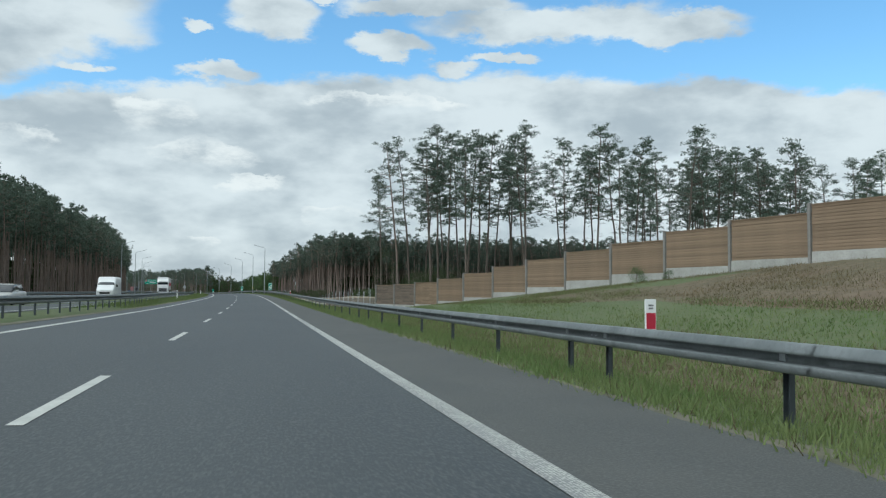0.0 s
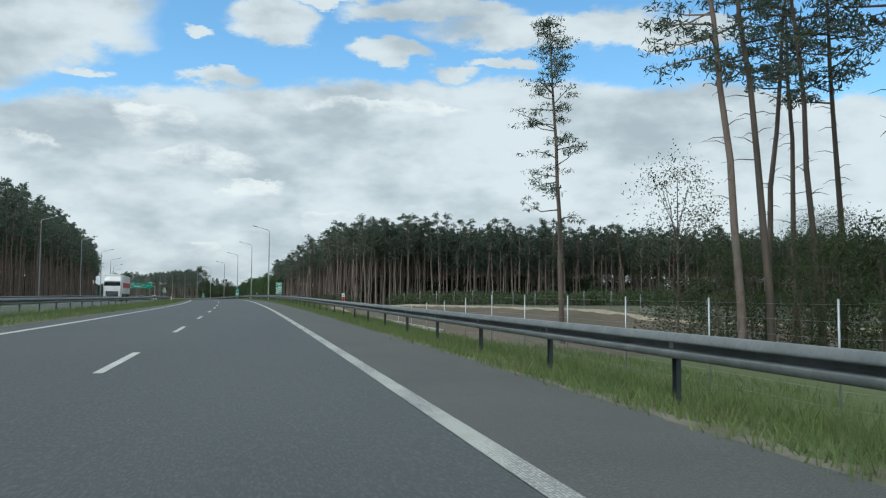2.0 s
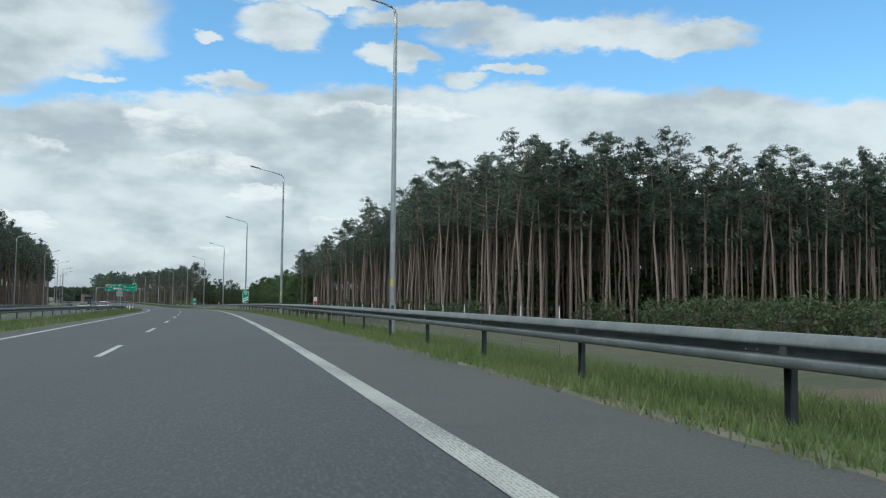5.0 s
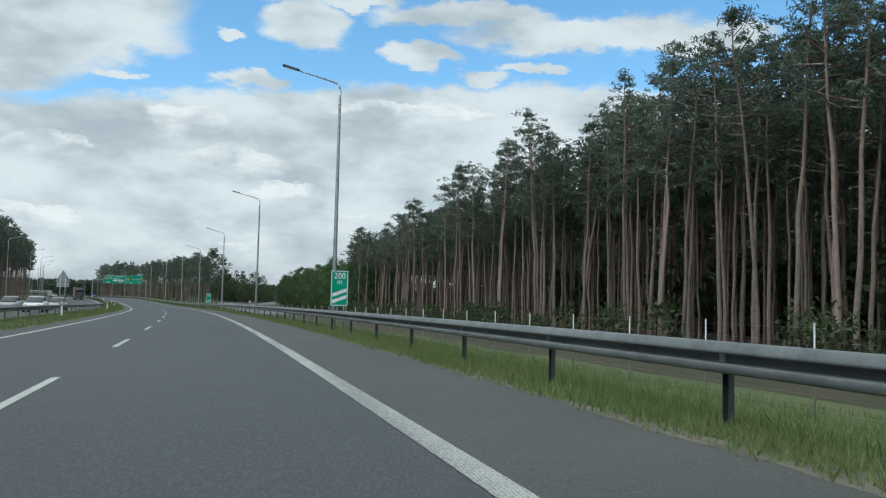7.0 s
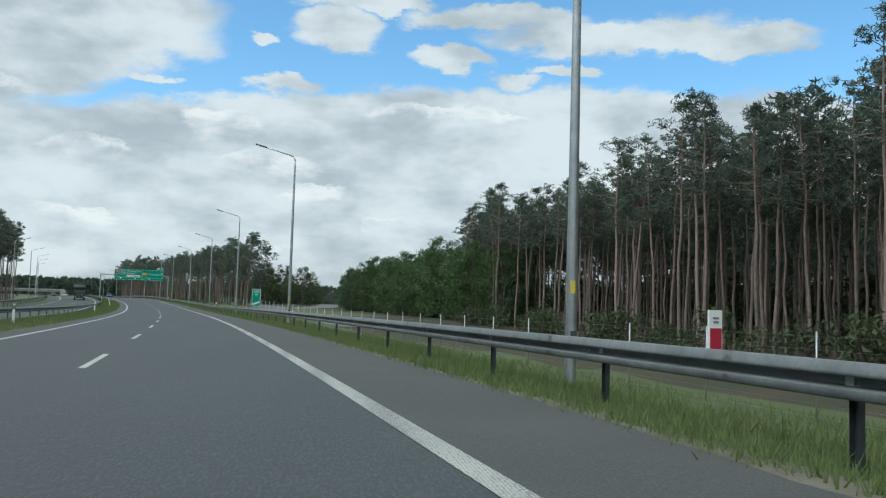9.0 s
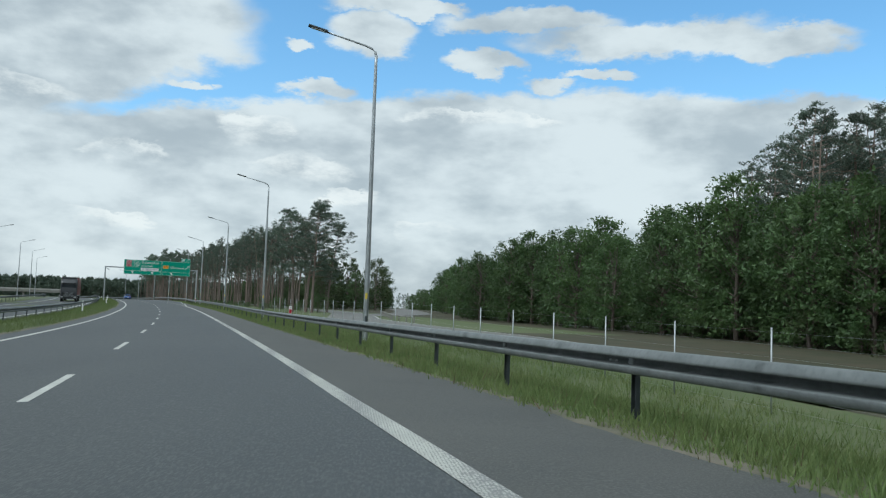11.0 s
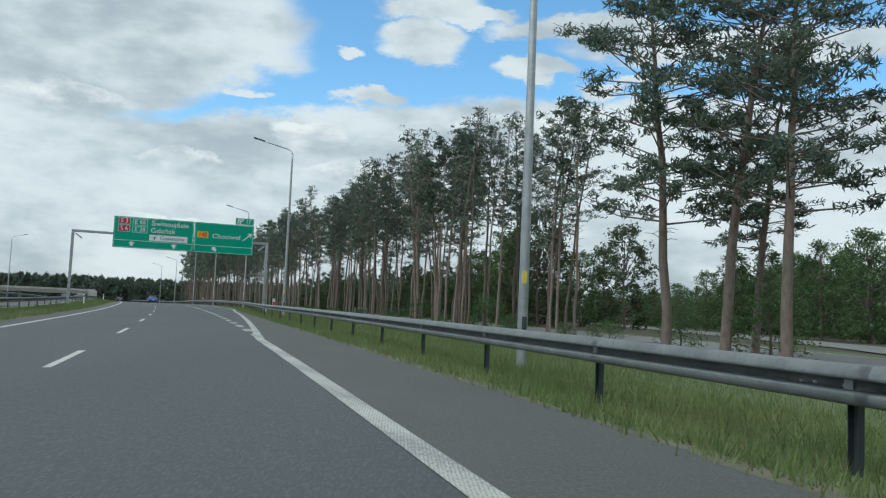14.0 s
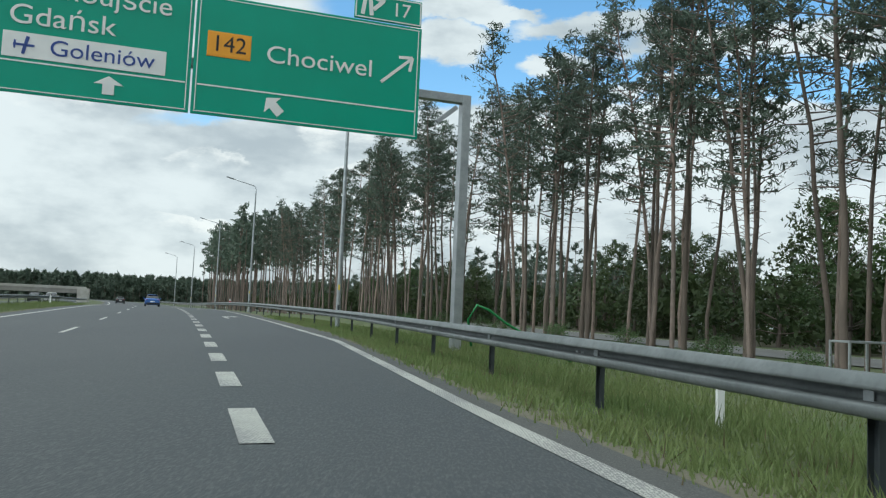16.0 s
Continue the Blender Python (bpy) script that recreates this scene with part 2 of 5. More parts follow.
# ---- materials ----
def material(name, base, alt=None, rough=0.8, metal=0.0, scale=3.0, detail=6.0, bump=0.0, bump_scale=None, low=0.35, high=0.65,
             speck=None, speck_scale=60.0, speck_amount=0.3, stretch=(1, 1, 1), island=0.0, spec=0.4, translucent=0.0, coords="Object"):
    """Two colours mixed by noise at one scale, specks at a finer one, optional relief and change from piece to piece."""
    m = bpy.data.materials.new(name)
    m.use_nodes = True
    nt = m.node_tree
    nd, ln = nt.nodes, nt.links
    b = nd["Principled BSDF"]
    b.inputs["Roughness"].default_value, b.inputs["Metallic"].default_value = rough, metal
    b.inputs["Specular IOR Level"].default_value = spec
    tc, mp = nd.new("ShaderNodeTexCoord"), nd.new("ShaderNodeMapping")
    if coords == "World":
        ln.new(nd.new("ShaderNodeNewGeometry").outputs["Position"], mp.inputs[0])
    else:
        ln.new(tc.outputs[coords], mp.inputs[0])
    mp.inputs[3].default_value = stretch

    def noise_at(s, d=detail):
        t = nd.new("ShaderNodeTexNoise")
        ln.new(mp.outputs[0], t.inputs["Vector"])
        t.inputs["Scale"].default_value, t.inputs["Detail"].default_value = s, d
        return t.outputs["Fac"]

    def ramp(x, lo, hi):
        r = nd.new("ShaderNodeMapRange")
        ln.new(x, r.inputs[0])
        r.inputs[1].default_value, r.inputs[2].default_value = lo, hi
        return r.outputs[0]

    def mix(f, a, c):
        x = nd.new("ShaderNodeMix")
        x.data_type = "RGBA"
        for sock, v in ((x.inputs[0], f), (x.inputs[6], a), (x.inputs[7], c)):
            if isinstance(v, (float, int)):
                sock.default_value = v
            elif isinstance(v, tuple):
                sock.default_value = (*v, 1)
            else:
                ln.new(v, sock)
        return x.outputs[2]

    alt = alt or tuple(c * 0.75 for c in base)
    col = mix(ramp(noise_at(scale), low, high), base, alt)
    if speck:
        f = nd.new("ShaderNodeMath")
        f.operation = "MULTIPLY"
        ln.new(ramp(noise_at(speck_scale, 3.0), 0.45, 0.7), f.inputs[0])
        f.inputs[1].default_value = speck_amount
        col = mix(f.outputs[0], col, speck)
    if island:
        oi, ge = nd.new("ShaderNodeObjectInfo"), nd.new("ShaderNodeNewGeometry")
        a = nd.new("ShaderNodeMath")
        a.operation = "ADD"
        ln.new(oi.outputs["Random"], a.inputs[0])
        ln.new(ge.outputs["Random Per Island"], a.inputs[1])
        h = nd.new("ShaderNodeHueSaturation")
        ln.new(ramp(a.outputs[0], 0.0, 2.0), h.inputs["Value"])
        h.inputs["Value"].default_value = 1.0
        r2 = h.inputs["Value"].links[0].from_node
        r2.inputs[3].default_value, r2.inputs[4].default_value = 1 - island, 1 + island
        ln.new(col, h.inputs["Color"])
        col = h.outputs[0]
    ln.new(col, b.inputs["Base Color"])
    if bump:
        bp = nd.new("ShaderNodeBump")
        bp.inputs["Strength"].default_value, bp.inputs["Distance"].default_value = bump, 0.02
        ln.new(noise_at(bump_scale or scale * 4), bp.inputs["Height"])
        ln.new(bp.outputs[0], b.inputs["Normal"])
    if translucent:
        tr, mx, out = nd.new("ShaderNodeBsdfTranslucent"), nd.new("ShaderNodeMixShader"), nd["Material Output"]
        ln.new(col, tr.inputs[0])
        mx.inputs[0].default_value = translucent
        ln.new(b.outputs[0], mx.inputs[1])
        ln.new(tr.outputs[0], mx.inputs[2])
        ln.new(mx.outputs[0], out.inputs[0])
    return m


ASPHALT = material("asphalt", (0.036, 0.042, 0.045), (0.045, 0.051, 0.053), 0.7, scale=0.35, detail=5, speck=(0.11, 0.11, 0.11), speck_scale=45, speck_amount=0.5, bump=0.25, bump_scale=60, stretch=(1, 0.25, 1), coords="World")
SHOULDER = material("shoulder_asphalt", (0.053, 0.056, 0.053), (0.067, 0.068, 0.063), 0.85, scale=0.5, detail=5, speck=(0.13, 0.125, 0.12), speck_scale=45, speck_amount=0.55, bump=0.25, bump_scale=60, coords="World")
LOCAL = material("old_pale_asphalt", (0.15, 0.147, 0.14), (0.12, 0.118, 0.11), 0.85, scale=0.5, detail=6, speck=(0.19, 0.185, 0.175), speck_scale=20, speck_amount=0.4, coords="World")
PAINT = material("road_paint", (0.46, 0.46, 0.42), (0.36, 0.36, 0.33), 0.6, scale=2.0, speck=(0.3, 0.3, 0.28), speck_scale=30, speck_amount=0.4, coords="World")
def dotted_paint():
    """Raised drops of thermoplastic with dark gaps between them."""
    m = material("dotted_road_paint", (0.44, 0.44, 0.39), (0.34, 0.34, 0.3), 0.6, scale=2.0, speck=(0.3, 0.3, 0.28), speck_scale=30, speck_amount=0.4, coords="World")
    nd, ln = m.node_tree.nodes, m.node_tree.links
    b = nd["Principled BSDF"]
    col = b.inputs["Base Color"].links[0].from_socket
    vo, mr, mx = nd.new("ShaderNodeTexVoronoi"), nd.new("ShaderNodeMapRange"), nd.new("ShaderNodeMix")
    ln.new(nd.new("ShaderNodeNewGeometry").outputs["Position"], vo.inputs["Vector"])
    vo.inputs["Scale"].default_value, vo.inputs["Randomness"].default_value = 38.0, 0.35
    ln.new(vo.outputs["Distance"], mr.inputs[0])
    mr.inputs[1].default_value, mr.inputs[2].default_value = 0.42, 0.6
    mx.data_type = "RGBA"
    ln.new(mr.outputs[0], mx.inputs[0])
    ln.new(col, mx.inputs[6])
    mx.inputs[7].default_value = (0.17, 0.17, 0.165, 1)
    ln.new(mx.outputs[2], b.inputs["Base Color"])
    return m


DOTTED = dotted_paint()
# Ground colour darkened so that gaps between the blades read as shadow.
GRASS_GROUND = material("grass_ground", (0.062, 0.09, 0.03), (0.085, 0.105, 0.042), 0.95, scale=0.18, detail=8, speck=(0.13, 0.11, 0.065), speck_scale=6, speck_amount=0.4, bump=0.6, bump_scale=5, coords="World")
SAND = material("pale_sand", (0.28, 0.235, 0.17), (0.195, 0.168, 0.12), 0.95, scale=0.8, detail=8, bump=0.5, bump_scale=8, coords="World")
SOIL = material("dry_soil", (0.1, 0.075, 0.052), (0.06, 0.05, 0.032), 0.95, scale=0.12, detail=8, speck=(0.11, 0.09, 0.062), speck_scale=3, speck_amount=0.5, bump=0.6, bump_scale=3, coords="World")
FOREST_FLOOR = material("forest_floor", (0.035, 0.038, 0.017), (0.055, 0.045, 0.025), 0.95, scale=0.4, detail=8, bump=0.6, bump_scale=3, coords="World")
FIELD = material("rough_field", (0.062, 0.06, 0.034), (0.04, 0.05, 0.023), 0.95, scale=0.1, detail=8, speck=(0.11, 0.092, 0.055), speck_scale=2, speck_amount=0.5, bump=0.6, bump_scale=3, coords="World")
GRAVEL = material("gravel_edge", (0.15, 0.135, 0.105), (0.085, 0.085, 0.05), 0.95, scale=1.2, detail=8, bump=0.6, bump_scale=20, coords="World")
BLADE = material("grass_blade", (0.125, 0.18, 0.058), (0.17, 0.205, 0.078), 0.7, scale=0.5, island=0.28, translucent=0.35, coords="World")
DRY_BLADE = material("dry_grass_blade", (0.165, 0.13, 0.076), (0.11, 0.098, 0.05), 0.8, scale=0.5, island=0.4, translucent=0.3, coords="World")
# The bluish tint in both needle colours stands in for haze.
NEEDLE = material("pine_needles", (0.068, 0.1, 0.074), (0.108, 0.138, 0.1), 0.6, scale=0.6, island=0.4, translucent=0.35)
LEAF = material("broad_leaves", (0.054, 0.1, 0.034), (0.08, 0.128, 0.044), 0.55, scale=0.6, island=0.45, translucent=0.35)
BARK = material("pine_bark", (0.155, 0.128, 0.112), (0.225, 0.168, 0.138), 0.9, scale=1.2, detail=6, speck=(0.08, 0.062, 0.052), speck_scale=7, speck_amount=0.6, bump=0.5, bump_scale=12, stretch=(1, 1, 0.35), island=0.25)


def flaking(m, colour, z0, z1, most):
    """The thin orange bark that Scots pines show on the upper trunk."""
    nd, ln = m.node_tree.nodes, m.node_tree.links
    b = nd["Principled BSDF"]
    col = b.inputs["Base Color"].links[0].from_socket
    sx, mr, mx = nd.new("ShaderNodeSeparateXYZ"), nd.new("ShaderNodeMapRange"), nd.new("ShaderNodeMix")
    ln.new(nd.new("ShaderNodeTexCoord").outputs["Object"], sx.inputs[0])
    ln.new(sx.outputs[2], mr.inputs[0])
    for k, v in enumerate((z0, z1, 0.0, most)):
        mr.inputs[k + 1].default_value = v
    mx.data_type = "RGBA"
    ln.new(mr.outputs[0], mx.inputs[0])
    ln.new(col, mx.inputs[6])
    mx.inputs[7].default_value = (*colour, 1)
    ln.new(mx.outputs[2], b.inputs["Base Color"])


PALE_BARK = material("pale_pine_bark", (0.215, 0.167, 0.142), (0.285, 0.21, 0.172), 0.9, scale=1.2, detail=6, speck=(0.12, 0.09, 0.075), speck_scale=7, speck_amount=0.5, bump=0.5, bump_scale=12, stretch=(1, 1, 0.35), island=0.3)
flaking(BARK, (0.25, 0.16, 0.12), 3.0, 12.0, 0.28)
BARK_GREY = material("grey_bark", (0.135, 0.105, 0.085), (0.08, 0.066, 0.056), 0.9, scale=1.5, bump=0.5, bump_scale=12, stretch=(1, 1, 0.35), island=0.25)
ZINC = material("galvanised_steel", (0.42, 0.44, 0.45), (0.33, 0.35, 0.36), 0.45, 0.75, scale=4, detail=6, speck=(0.25, 0.26, 0.26), speck_scale=30, speck_amount=0.3, island=0.08)
RAIL_STEEL = material("weathered_rail_steel", (0.19, 0.205, 0.205), (0.135, 0.15, 0.15), 0.6, 0.35, scale=2.5, detail=6, speck=(0.09, 0.095, 0.095), speck_scale=18, speck_amount=0.35, island=0.1)
POST_STEEL = material("dark_post_steel", (0.075, 0.088, 0.095), (0.05, 0.058, 0.064), 0.55, 0.4, scale=3, island=0.15)
POST_CONCRETE = material("weathered_post_concrete", (0.26, 0.25, 0.23), (0.2, 0.19, 0.175), 0.85, scale=1.2, speck=(0.15, 0.145, 0.13), speck_scale=12, speck_amount=0.4)
CONCRETE = material("concrete", (0.42, 0.41, 0.38), (0.33, 0.32, 0.29), 0.85, scale=1.2, speck=(0.25, 0.24, 0.22), speck_scale=12, speck_amount=0.4, bump=0.3, bump_scale=20, island=0.12)
WOOD = material("barrier_wood", (0.255, 0.18, 0.118), (0.195, 0.138, 0.092), 0.85, scale=0.9, detail=9, speck=(0.13, 0.092, 0.06), speck_scale=2.2, speck_amount=0.5, stretch=(0.4, 0.4, 3), island=0.3)
OLD_WOOD = material("greyed_barrier_wood", (0.185, 0.142, 0.108), (0.12, 0.095, 0.075), 0.9, scale=0.9, detail=9, speck=(0.09, 0.07, 0.055), speck_scale=2.2, speck_amount=0.5, stretch=(0.4, 0.4, 3), island=0.4)
GREEN = material("green_sign_sheet", (0.0, 0.31, 0.2), (0.0, 0.285, 0.18), 0.4, scale=0.8)
WHITE = material("white_sheet", (0.78, 0.78, 0.76), (0.7, 0.7, 0.68), 0.45, scale=2.0)
RED = material("red_sheet", (0.42, 0.02, 0.045), (0.36, 0.02, 0.04), 0.45, scale=2.0)
ORANGE = material("orange_sheet", (0.85, 0.36, 0.02), (0.78, 0.32, 0.02), 0.45, scale=2.0)
BLUE = material("blue_letter", (0.03, 0.07, 0.28), (0.03, 0.06, 0.24), 0.45, scale=2.0)
SHRUB_LEAF = material("dull_shrub_leaves", (0.04, 0.062, 0.022), (0.062, 0.082, 0.032), 0.65, scale=0.6, island=0.4, translucent=0.3)
# Darker than the other leaves: the woods' inner shade is put into the colour.
SHADED_LEAF = material("shaded_understorey_leaves", (0.03, 0.05, 0.018), (0.045, 0.065, 0.022), 0.65, scale=0.6, island=0.4, translucent=0.3)
YELLOW = material("yellow_tag", (0.75, 0.6, 0.08), (0.65, 0.5, 0.07), 0.5, scale=2.0)
BLACK = material("black_rubber", (0.02, 0.02, 0.021), (0.03, 0.03, 0.03), 0.7, scale=5)
GREY_MARK = material("grey_mark", (0.2, 0.2, 0.2), (0.15, 0.15, 0.15), 0.6, scale=5)
HOSE = material("green_hose", (0.02, 0.22, 0.06), (0.02, 0.17, 0.05), 0.5, scale=5)
GLASS_DARK = material("tinted_glass", (0.02, 0.024, 0.028), (0.03, 0.035, 0.04), 0.1, scale=1.0, spec=0.7)
CHROME = material("lamp_lens", (0.75, 0.77, 0.78), (0.6, 0.62, 0.63), 0.15, 0.4, scale=3.0)


def paint_of(name, c):
    return material(name, c, tuple(v * 0.9 for v in c), 0.3, 0.15, scale=1.0, spec=0.6)


# ---- mesh helpers ----
def mesh_np(name, verts, faces, mats, mat_index=None, smooth=False):
    me = bpy.data.meshes.new(name)
    verts = np.asarray(verts, np.float32).reshape(-1, 3)
    if isinstance(faces, np.ndarray):
        nf, k = faces.shape
        me.vertices.add(len(verts))
        me.vertices.foreach_set("co", verts.ravel())
        me.loops.add(nf * k)
        me.loops.foreach_set("vertex_index", faces.astype(np.int32).ravel())
        me.polygons.add(nf)
        me.polygons.foreach_set("loop_start", np.arange(0, nf * k, k, dtype=np.int32))
        me.update(calc_edges=True)
    else:
        me.from_pydata([tuple(v) for v in verts.tolist()], [], faces)
    for m in (mats if isinstance(mats, (list, tuple)) else [mats]):
        me.materials.append(m)
    if mat_index is not None:
        me.polygons.foreach_set("material_index", np.asarray(mat_index, np.int32))
    if smooth:
        me.polygons.foreach_set("use_smooth", np.ones(len(me.polygons), bool))
    me.validate()
    return me


def part(name, data, parent, mat=None, label="", m=None):
    """A bmesh or a mesh as one object under a thing."""
    if isinstance(data, bmesh.types.BMesh):
        me = bpy.data.meshes.new(name)
        data.to_mesh(me)
        data.free()
        data = me
    if mat is not None and not data.materials:
        data.materials.append(mat)
    ob = new(name, data)
    ob.parent = parent
    if m is not None:
        ob.matrix_basis = m
    return tagged(ob, label)


def thing(name, label, category, m=None, group="", kind=""):
    ob = new(name)
    if m is not None:
        ob.matrix_basis = m
    ob.empty_display_size = 0.2
    return tagged(ob, label, category, group, kind)


def bm_box(size, at=(0, 0, 0), bevel=0.0, bm=None, turn=None):
    own = bmesh.new()
    bmesh.ops.create_cube(own, size=1)
    bmesh.ops.scale(own, vec=size, verts=own.verts)
    if bevel:
        bmesh.ops.bevel(own, geom=own.edges, offset=bevel, segments=2, affect="EDGES", profile=0.7)
    if turn is not None:
        bmesh.ops.transform(own, matrix=turn, verts=own.verts)
    bmesh.ops.translate(own, vec=at, verts=own.verts)
    if bm is None:
        return own
    me = bpy.data.meshes.new("tmp")
    own.to_mesh(me)
    own.free()
    bm.from_mesh(me)
    bpy.data.meshes.remove(me)
    return bm


def bm_tube(points, radii, sides=8, bm=None, caps=True):
    bm = bm or bmesh.new()
    rings = []
    for i, (q, r) in enumerate(zip(points, radii)):
        q = Vector(q)
        d = (Vector(points[min(i + 1, len(points) - 1)]) - Vector(points[max(i - 1, 0)])).normalized()
        a = d.orthogonal().normalized() if abs(d.z) < 0.9 else Vector((1, 0, 0))
        a = (a - d * a.dot(d)).normalized()
        b = d.cross(a)
        rings.append([bm.verts.new(q + (a * math.cos(t) + b * math.sin(t)) * r) for t in (2 * math.pi * k / sides for k in range(sides))])
    for p0, p1 in zip(rings, rings[1:]):
        for k in range(sides):
            f = bm.faces.new((p0[k], p0[(k + 1) % sides], p1[(k + 1) % sides], p1[k]))
            f.smooth = True
    if caps:
        bm.faces.new(rings[0][::-1])
        bm.faces.new(rings[-1])
    return bm


def on_road(s, lat, h=0.0, turn=0.0, z=None):
    """Pose at a station: x to the right of the road, y along it."""
    x, y = plan(s, lat)
    zz = float(ground_z(s, lat)) if z is None else z
    return pose(float(x), float(y), zz + h, 0, 0, math.degrees(float(heading(s))) + turn)


def text_part(name, body, size, parent, mat, at, label="", align="LEFT", squeeze=1.0):
    """Raised lettering, facing -y of its thing."""
    cu = bpy.data.curves.new(name, "FONT")
    cu.body, cu.size, cu.extrude, cu.align_x, cu.align_y = body, size, 0.004, align, "CENTER"
    tmp = bpy.data.objects.new("tmp_text", cu)
    scene.collection.objects.link(tmp)
    bpy.context.view_layer.update()
    me = bpy.data.meshes.new_from_object(tmp.evaluated_get(bpy.context.evaluated_depsgraph_get()))
    bpy.data.objects.remove(tmp)
    me.materials.clear()
    me.materials.append(mat)
    ob = part(name, me, parent, None, label)
    ob.matrix_basis = Matrix.Translation(at) @ pose(0, 0, 0, 90, 0, 0) @ Matrix.Diagonal((squeeze, 1, 1, 1))
    return ob

# ---- ground ----
def strip(name, s0, s1, step, lats, mat, lift=0.0, label="", category="", kind="structure", parent=None, heights=None):
    """A sheet that follows the road between offsets (numbers or functions of the station)."""
    ss = np.arange(s0, s1 + 0.01, step)
    cols = []
    for q in lats:
        la = q(ss) if callable(q) else np.full(len(ss), float(q))
        x, y = plan(ss, la)
        up = lift[len(cols)] if isinstance(lift, tuple) else lift
        cols.append(np.stack([x, y, ground_z(ss, la) + up], -1))
    v = np.stack(cols, 1)
    n, k = v.shape[:2]
    i = np.arange(n * k).reshape(n, k)
    f = np.stack([i[:-1, :-1], i[:-1, 1:], i[1:, 1:], i[1:, :-1]], -1).reshape(-1, 4)
    me = mesh_np(name, v.reshape(-1, 3), f, mat, smooth=True)
    ob = new(name, me)
    if parent:
        ob.parent = parent
        return tagged(ob, label)
    return tagged(ob, label, category, "", kind)


def build_ground():
    ss = np.concatenate([np.arange(-140, 720, 4.0), np.arange(720, 1500, 20.0)])
    lats = np.array([-700, -400, -250, -160, -110, -80, -60, -48, -40, -36, -32, -28, -25, -23, -21, -17, -13, -11.5, -10.4, -9.6, -9.2, -8.6, -4, 0,
                     1.5, 2.1, 2.3, 2.45, 2.7, 3.2, 3.8, 4.4, 5, 5.6, 6.4, 7.2, 8, 9, 10, 11.5, 13, 15, 17, 19.5, 22, 23.5, 25, 26.5, 28, 30, 32, 34, 36, 38, 40, 42, 44, 47, 50, 65, 85, 110, 150, 220, 350, 700.0])
    S, L = np.meshgrid(ss, lats, indexing="ij")
    # the columns near the edge follow the widened road
    L = np.where(L > 0, L + (edge_right(S) - 2.3) * np.clip(1 - (L - 2.3) / 8, 0, 1) * (L >= 1.4), L)
    X, Y = plan(S, L)
    Z = ground_z(S, L)
    under = (L > -8.5) & (L < edge_right(S) - 0.03)
    Z = Z - np.where(under, 0.05, 0.004)
    rng = np.random.default_rng(5)
    rough = np.clip((np.abs(L + 3) - 7.5) / 6, 0, 1) * (np.abs(L) < 200) * np.where((S > 380) & (L > 9) & (L < 70), 0.15, 1.0)
    Z = Z + rng.normal(0, 0.05, Z.shape) * rough
    n, k = X.shape
    v = np.stack([X, Y, Z], -1).reshape(-1, 3)
    i = np.arange(n * k).reshape(n, k)
    f = np.stack([i[:-1, :-1], i[:-1, 1:], i[1:, 1:], i[1:, :-1]], -1).reshape(-1, 4)
    # outer skirt to the horizon
    rim = np.concatenate([i[0, :], i[1:, -1], i[-1, -2::-1], i[-2:0:-1, 0]])
    c = np.array([0.0, 450.0])
    far = v[rim].copy()
    d = far[:, :2] - c
    far[:, :2] = c + d / np.linalg.norm(d, axis=1, keepdims=True) * 4500.0
    far[:, 2] = 0.0
    base = len(v)
    m = len(rim)
    j = np.arange(m)
    skirt = np.stack([rim[j], base + j, base + (j + 1) % m, rim[(j + 1) % m]], -1)[:, ::-1]
    f = np.concatenate([f, skirt])
    cen_s, cen_l = (S[:-1, :-1] + S[1:, 1:]) / 2, (L[:-1, :-1] + L[1:, 1:]) / 2
    cx, cy = (X[:-1, :-1] + X[1:, 1:]) / 2, (Y[:-1, :-1] + Y[1:, 1:]) / 2
    mat = np.zeros(cen_s.shape, int)
    mat[(cen_l > 6.5) & (cen_l < basin_rim(cen_s)) & (cen_s > 96) & (cen_s < 190)] = 1
    mat[(cen_l > 13) & (cy >= 250) & (cen_s < 425)] = 2
    mat[(cen_l > 30) & (cen_s >= 425)] = 2
    mat[(cen_l < -33)] = 2
    mat[(cen_s < 66) & (cen_l > 10.2) & (cen_l < 24)] = 3
    mat[(cen_s > 26) & (cen_s < 66) & (cen_l > np.interp(cen_s, (20, 66), (15.0, 6.0)))] = 0
    mat[(cen_s < 66) & (cen_l > 3.8) & (cen_l < 6.4)] = 3
    mat[(cen_l > basin_rim(cen_s)) & (cen_s > 90) & (cy < 250)] = 4
    mat[(cen_l > 6.0) & (cen_s >= 190) & (cy < 250)] = 4
    mat[(cen_l > 5.1) & (cen_l < 12.0) & (cen_s > 139) & (cen_s < 180)] = 5
    mat = np.concatenate([mat.ravel(), np.full(m, 2)])
    EMB = material("embankment_turf", (0.12, 0.086, 0.056), (0.08, 0.07, 0.036), 0.95, scale=0.22, detail=8, speck=(0.17, 0.135, 0.085), speck_scale=3, speck_amount=0.6, bump=0.7, bump_scale=4, coords="World")
    me = mesh_np("ground", v, f, [GRASS_GROUND, SOIL, FOREST_FLOOR, EMB, FIELD, SAND], mat, smooth=True)
    tagged(new("ground", me), "grassy verge, dry soil and pine forest floor", "ground", "", "structure")


build_ground()
ROAD = strip("road", -140, 1400, 4, [-8.6, -6, -3, 0.1, lambda s: lane_right(s) + 0.12], ASPHALT, 0.0, "dark grey asphalt carriageway of two lanes", "road")
strip("hard_shoulder", -140, 1400, 4, [lambda s: lane_right(s) + 0.12, edge_right], SHOULDER, 0.0, "paler grey asphalt hard shoulder", "road")
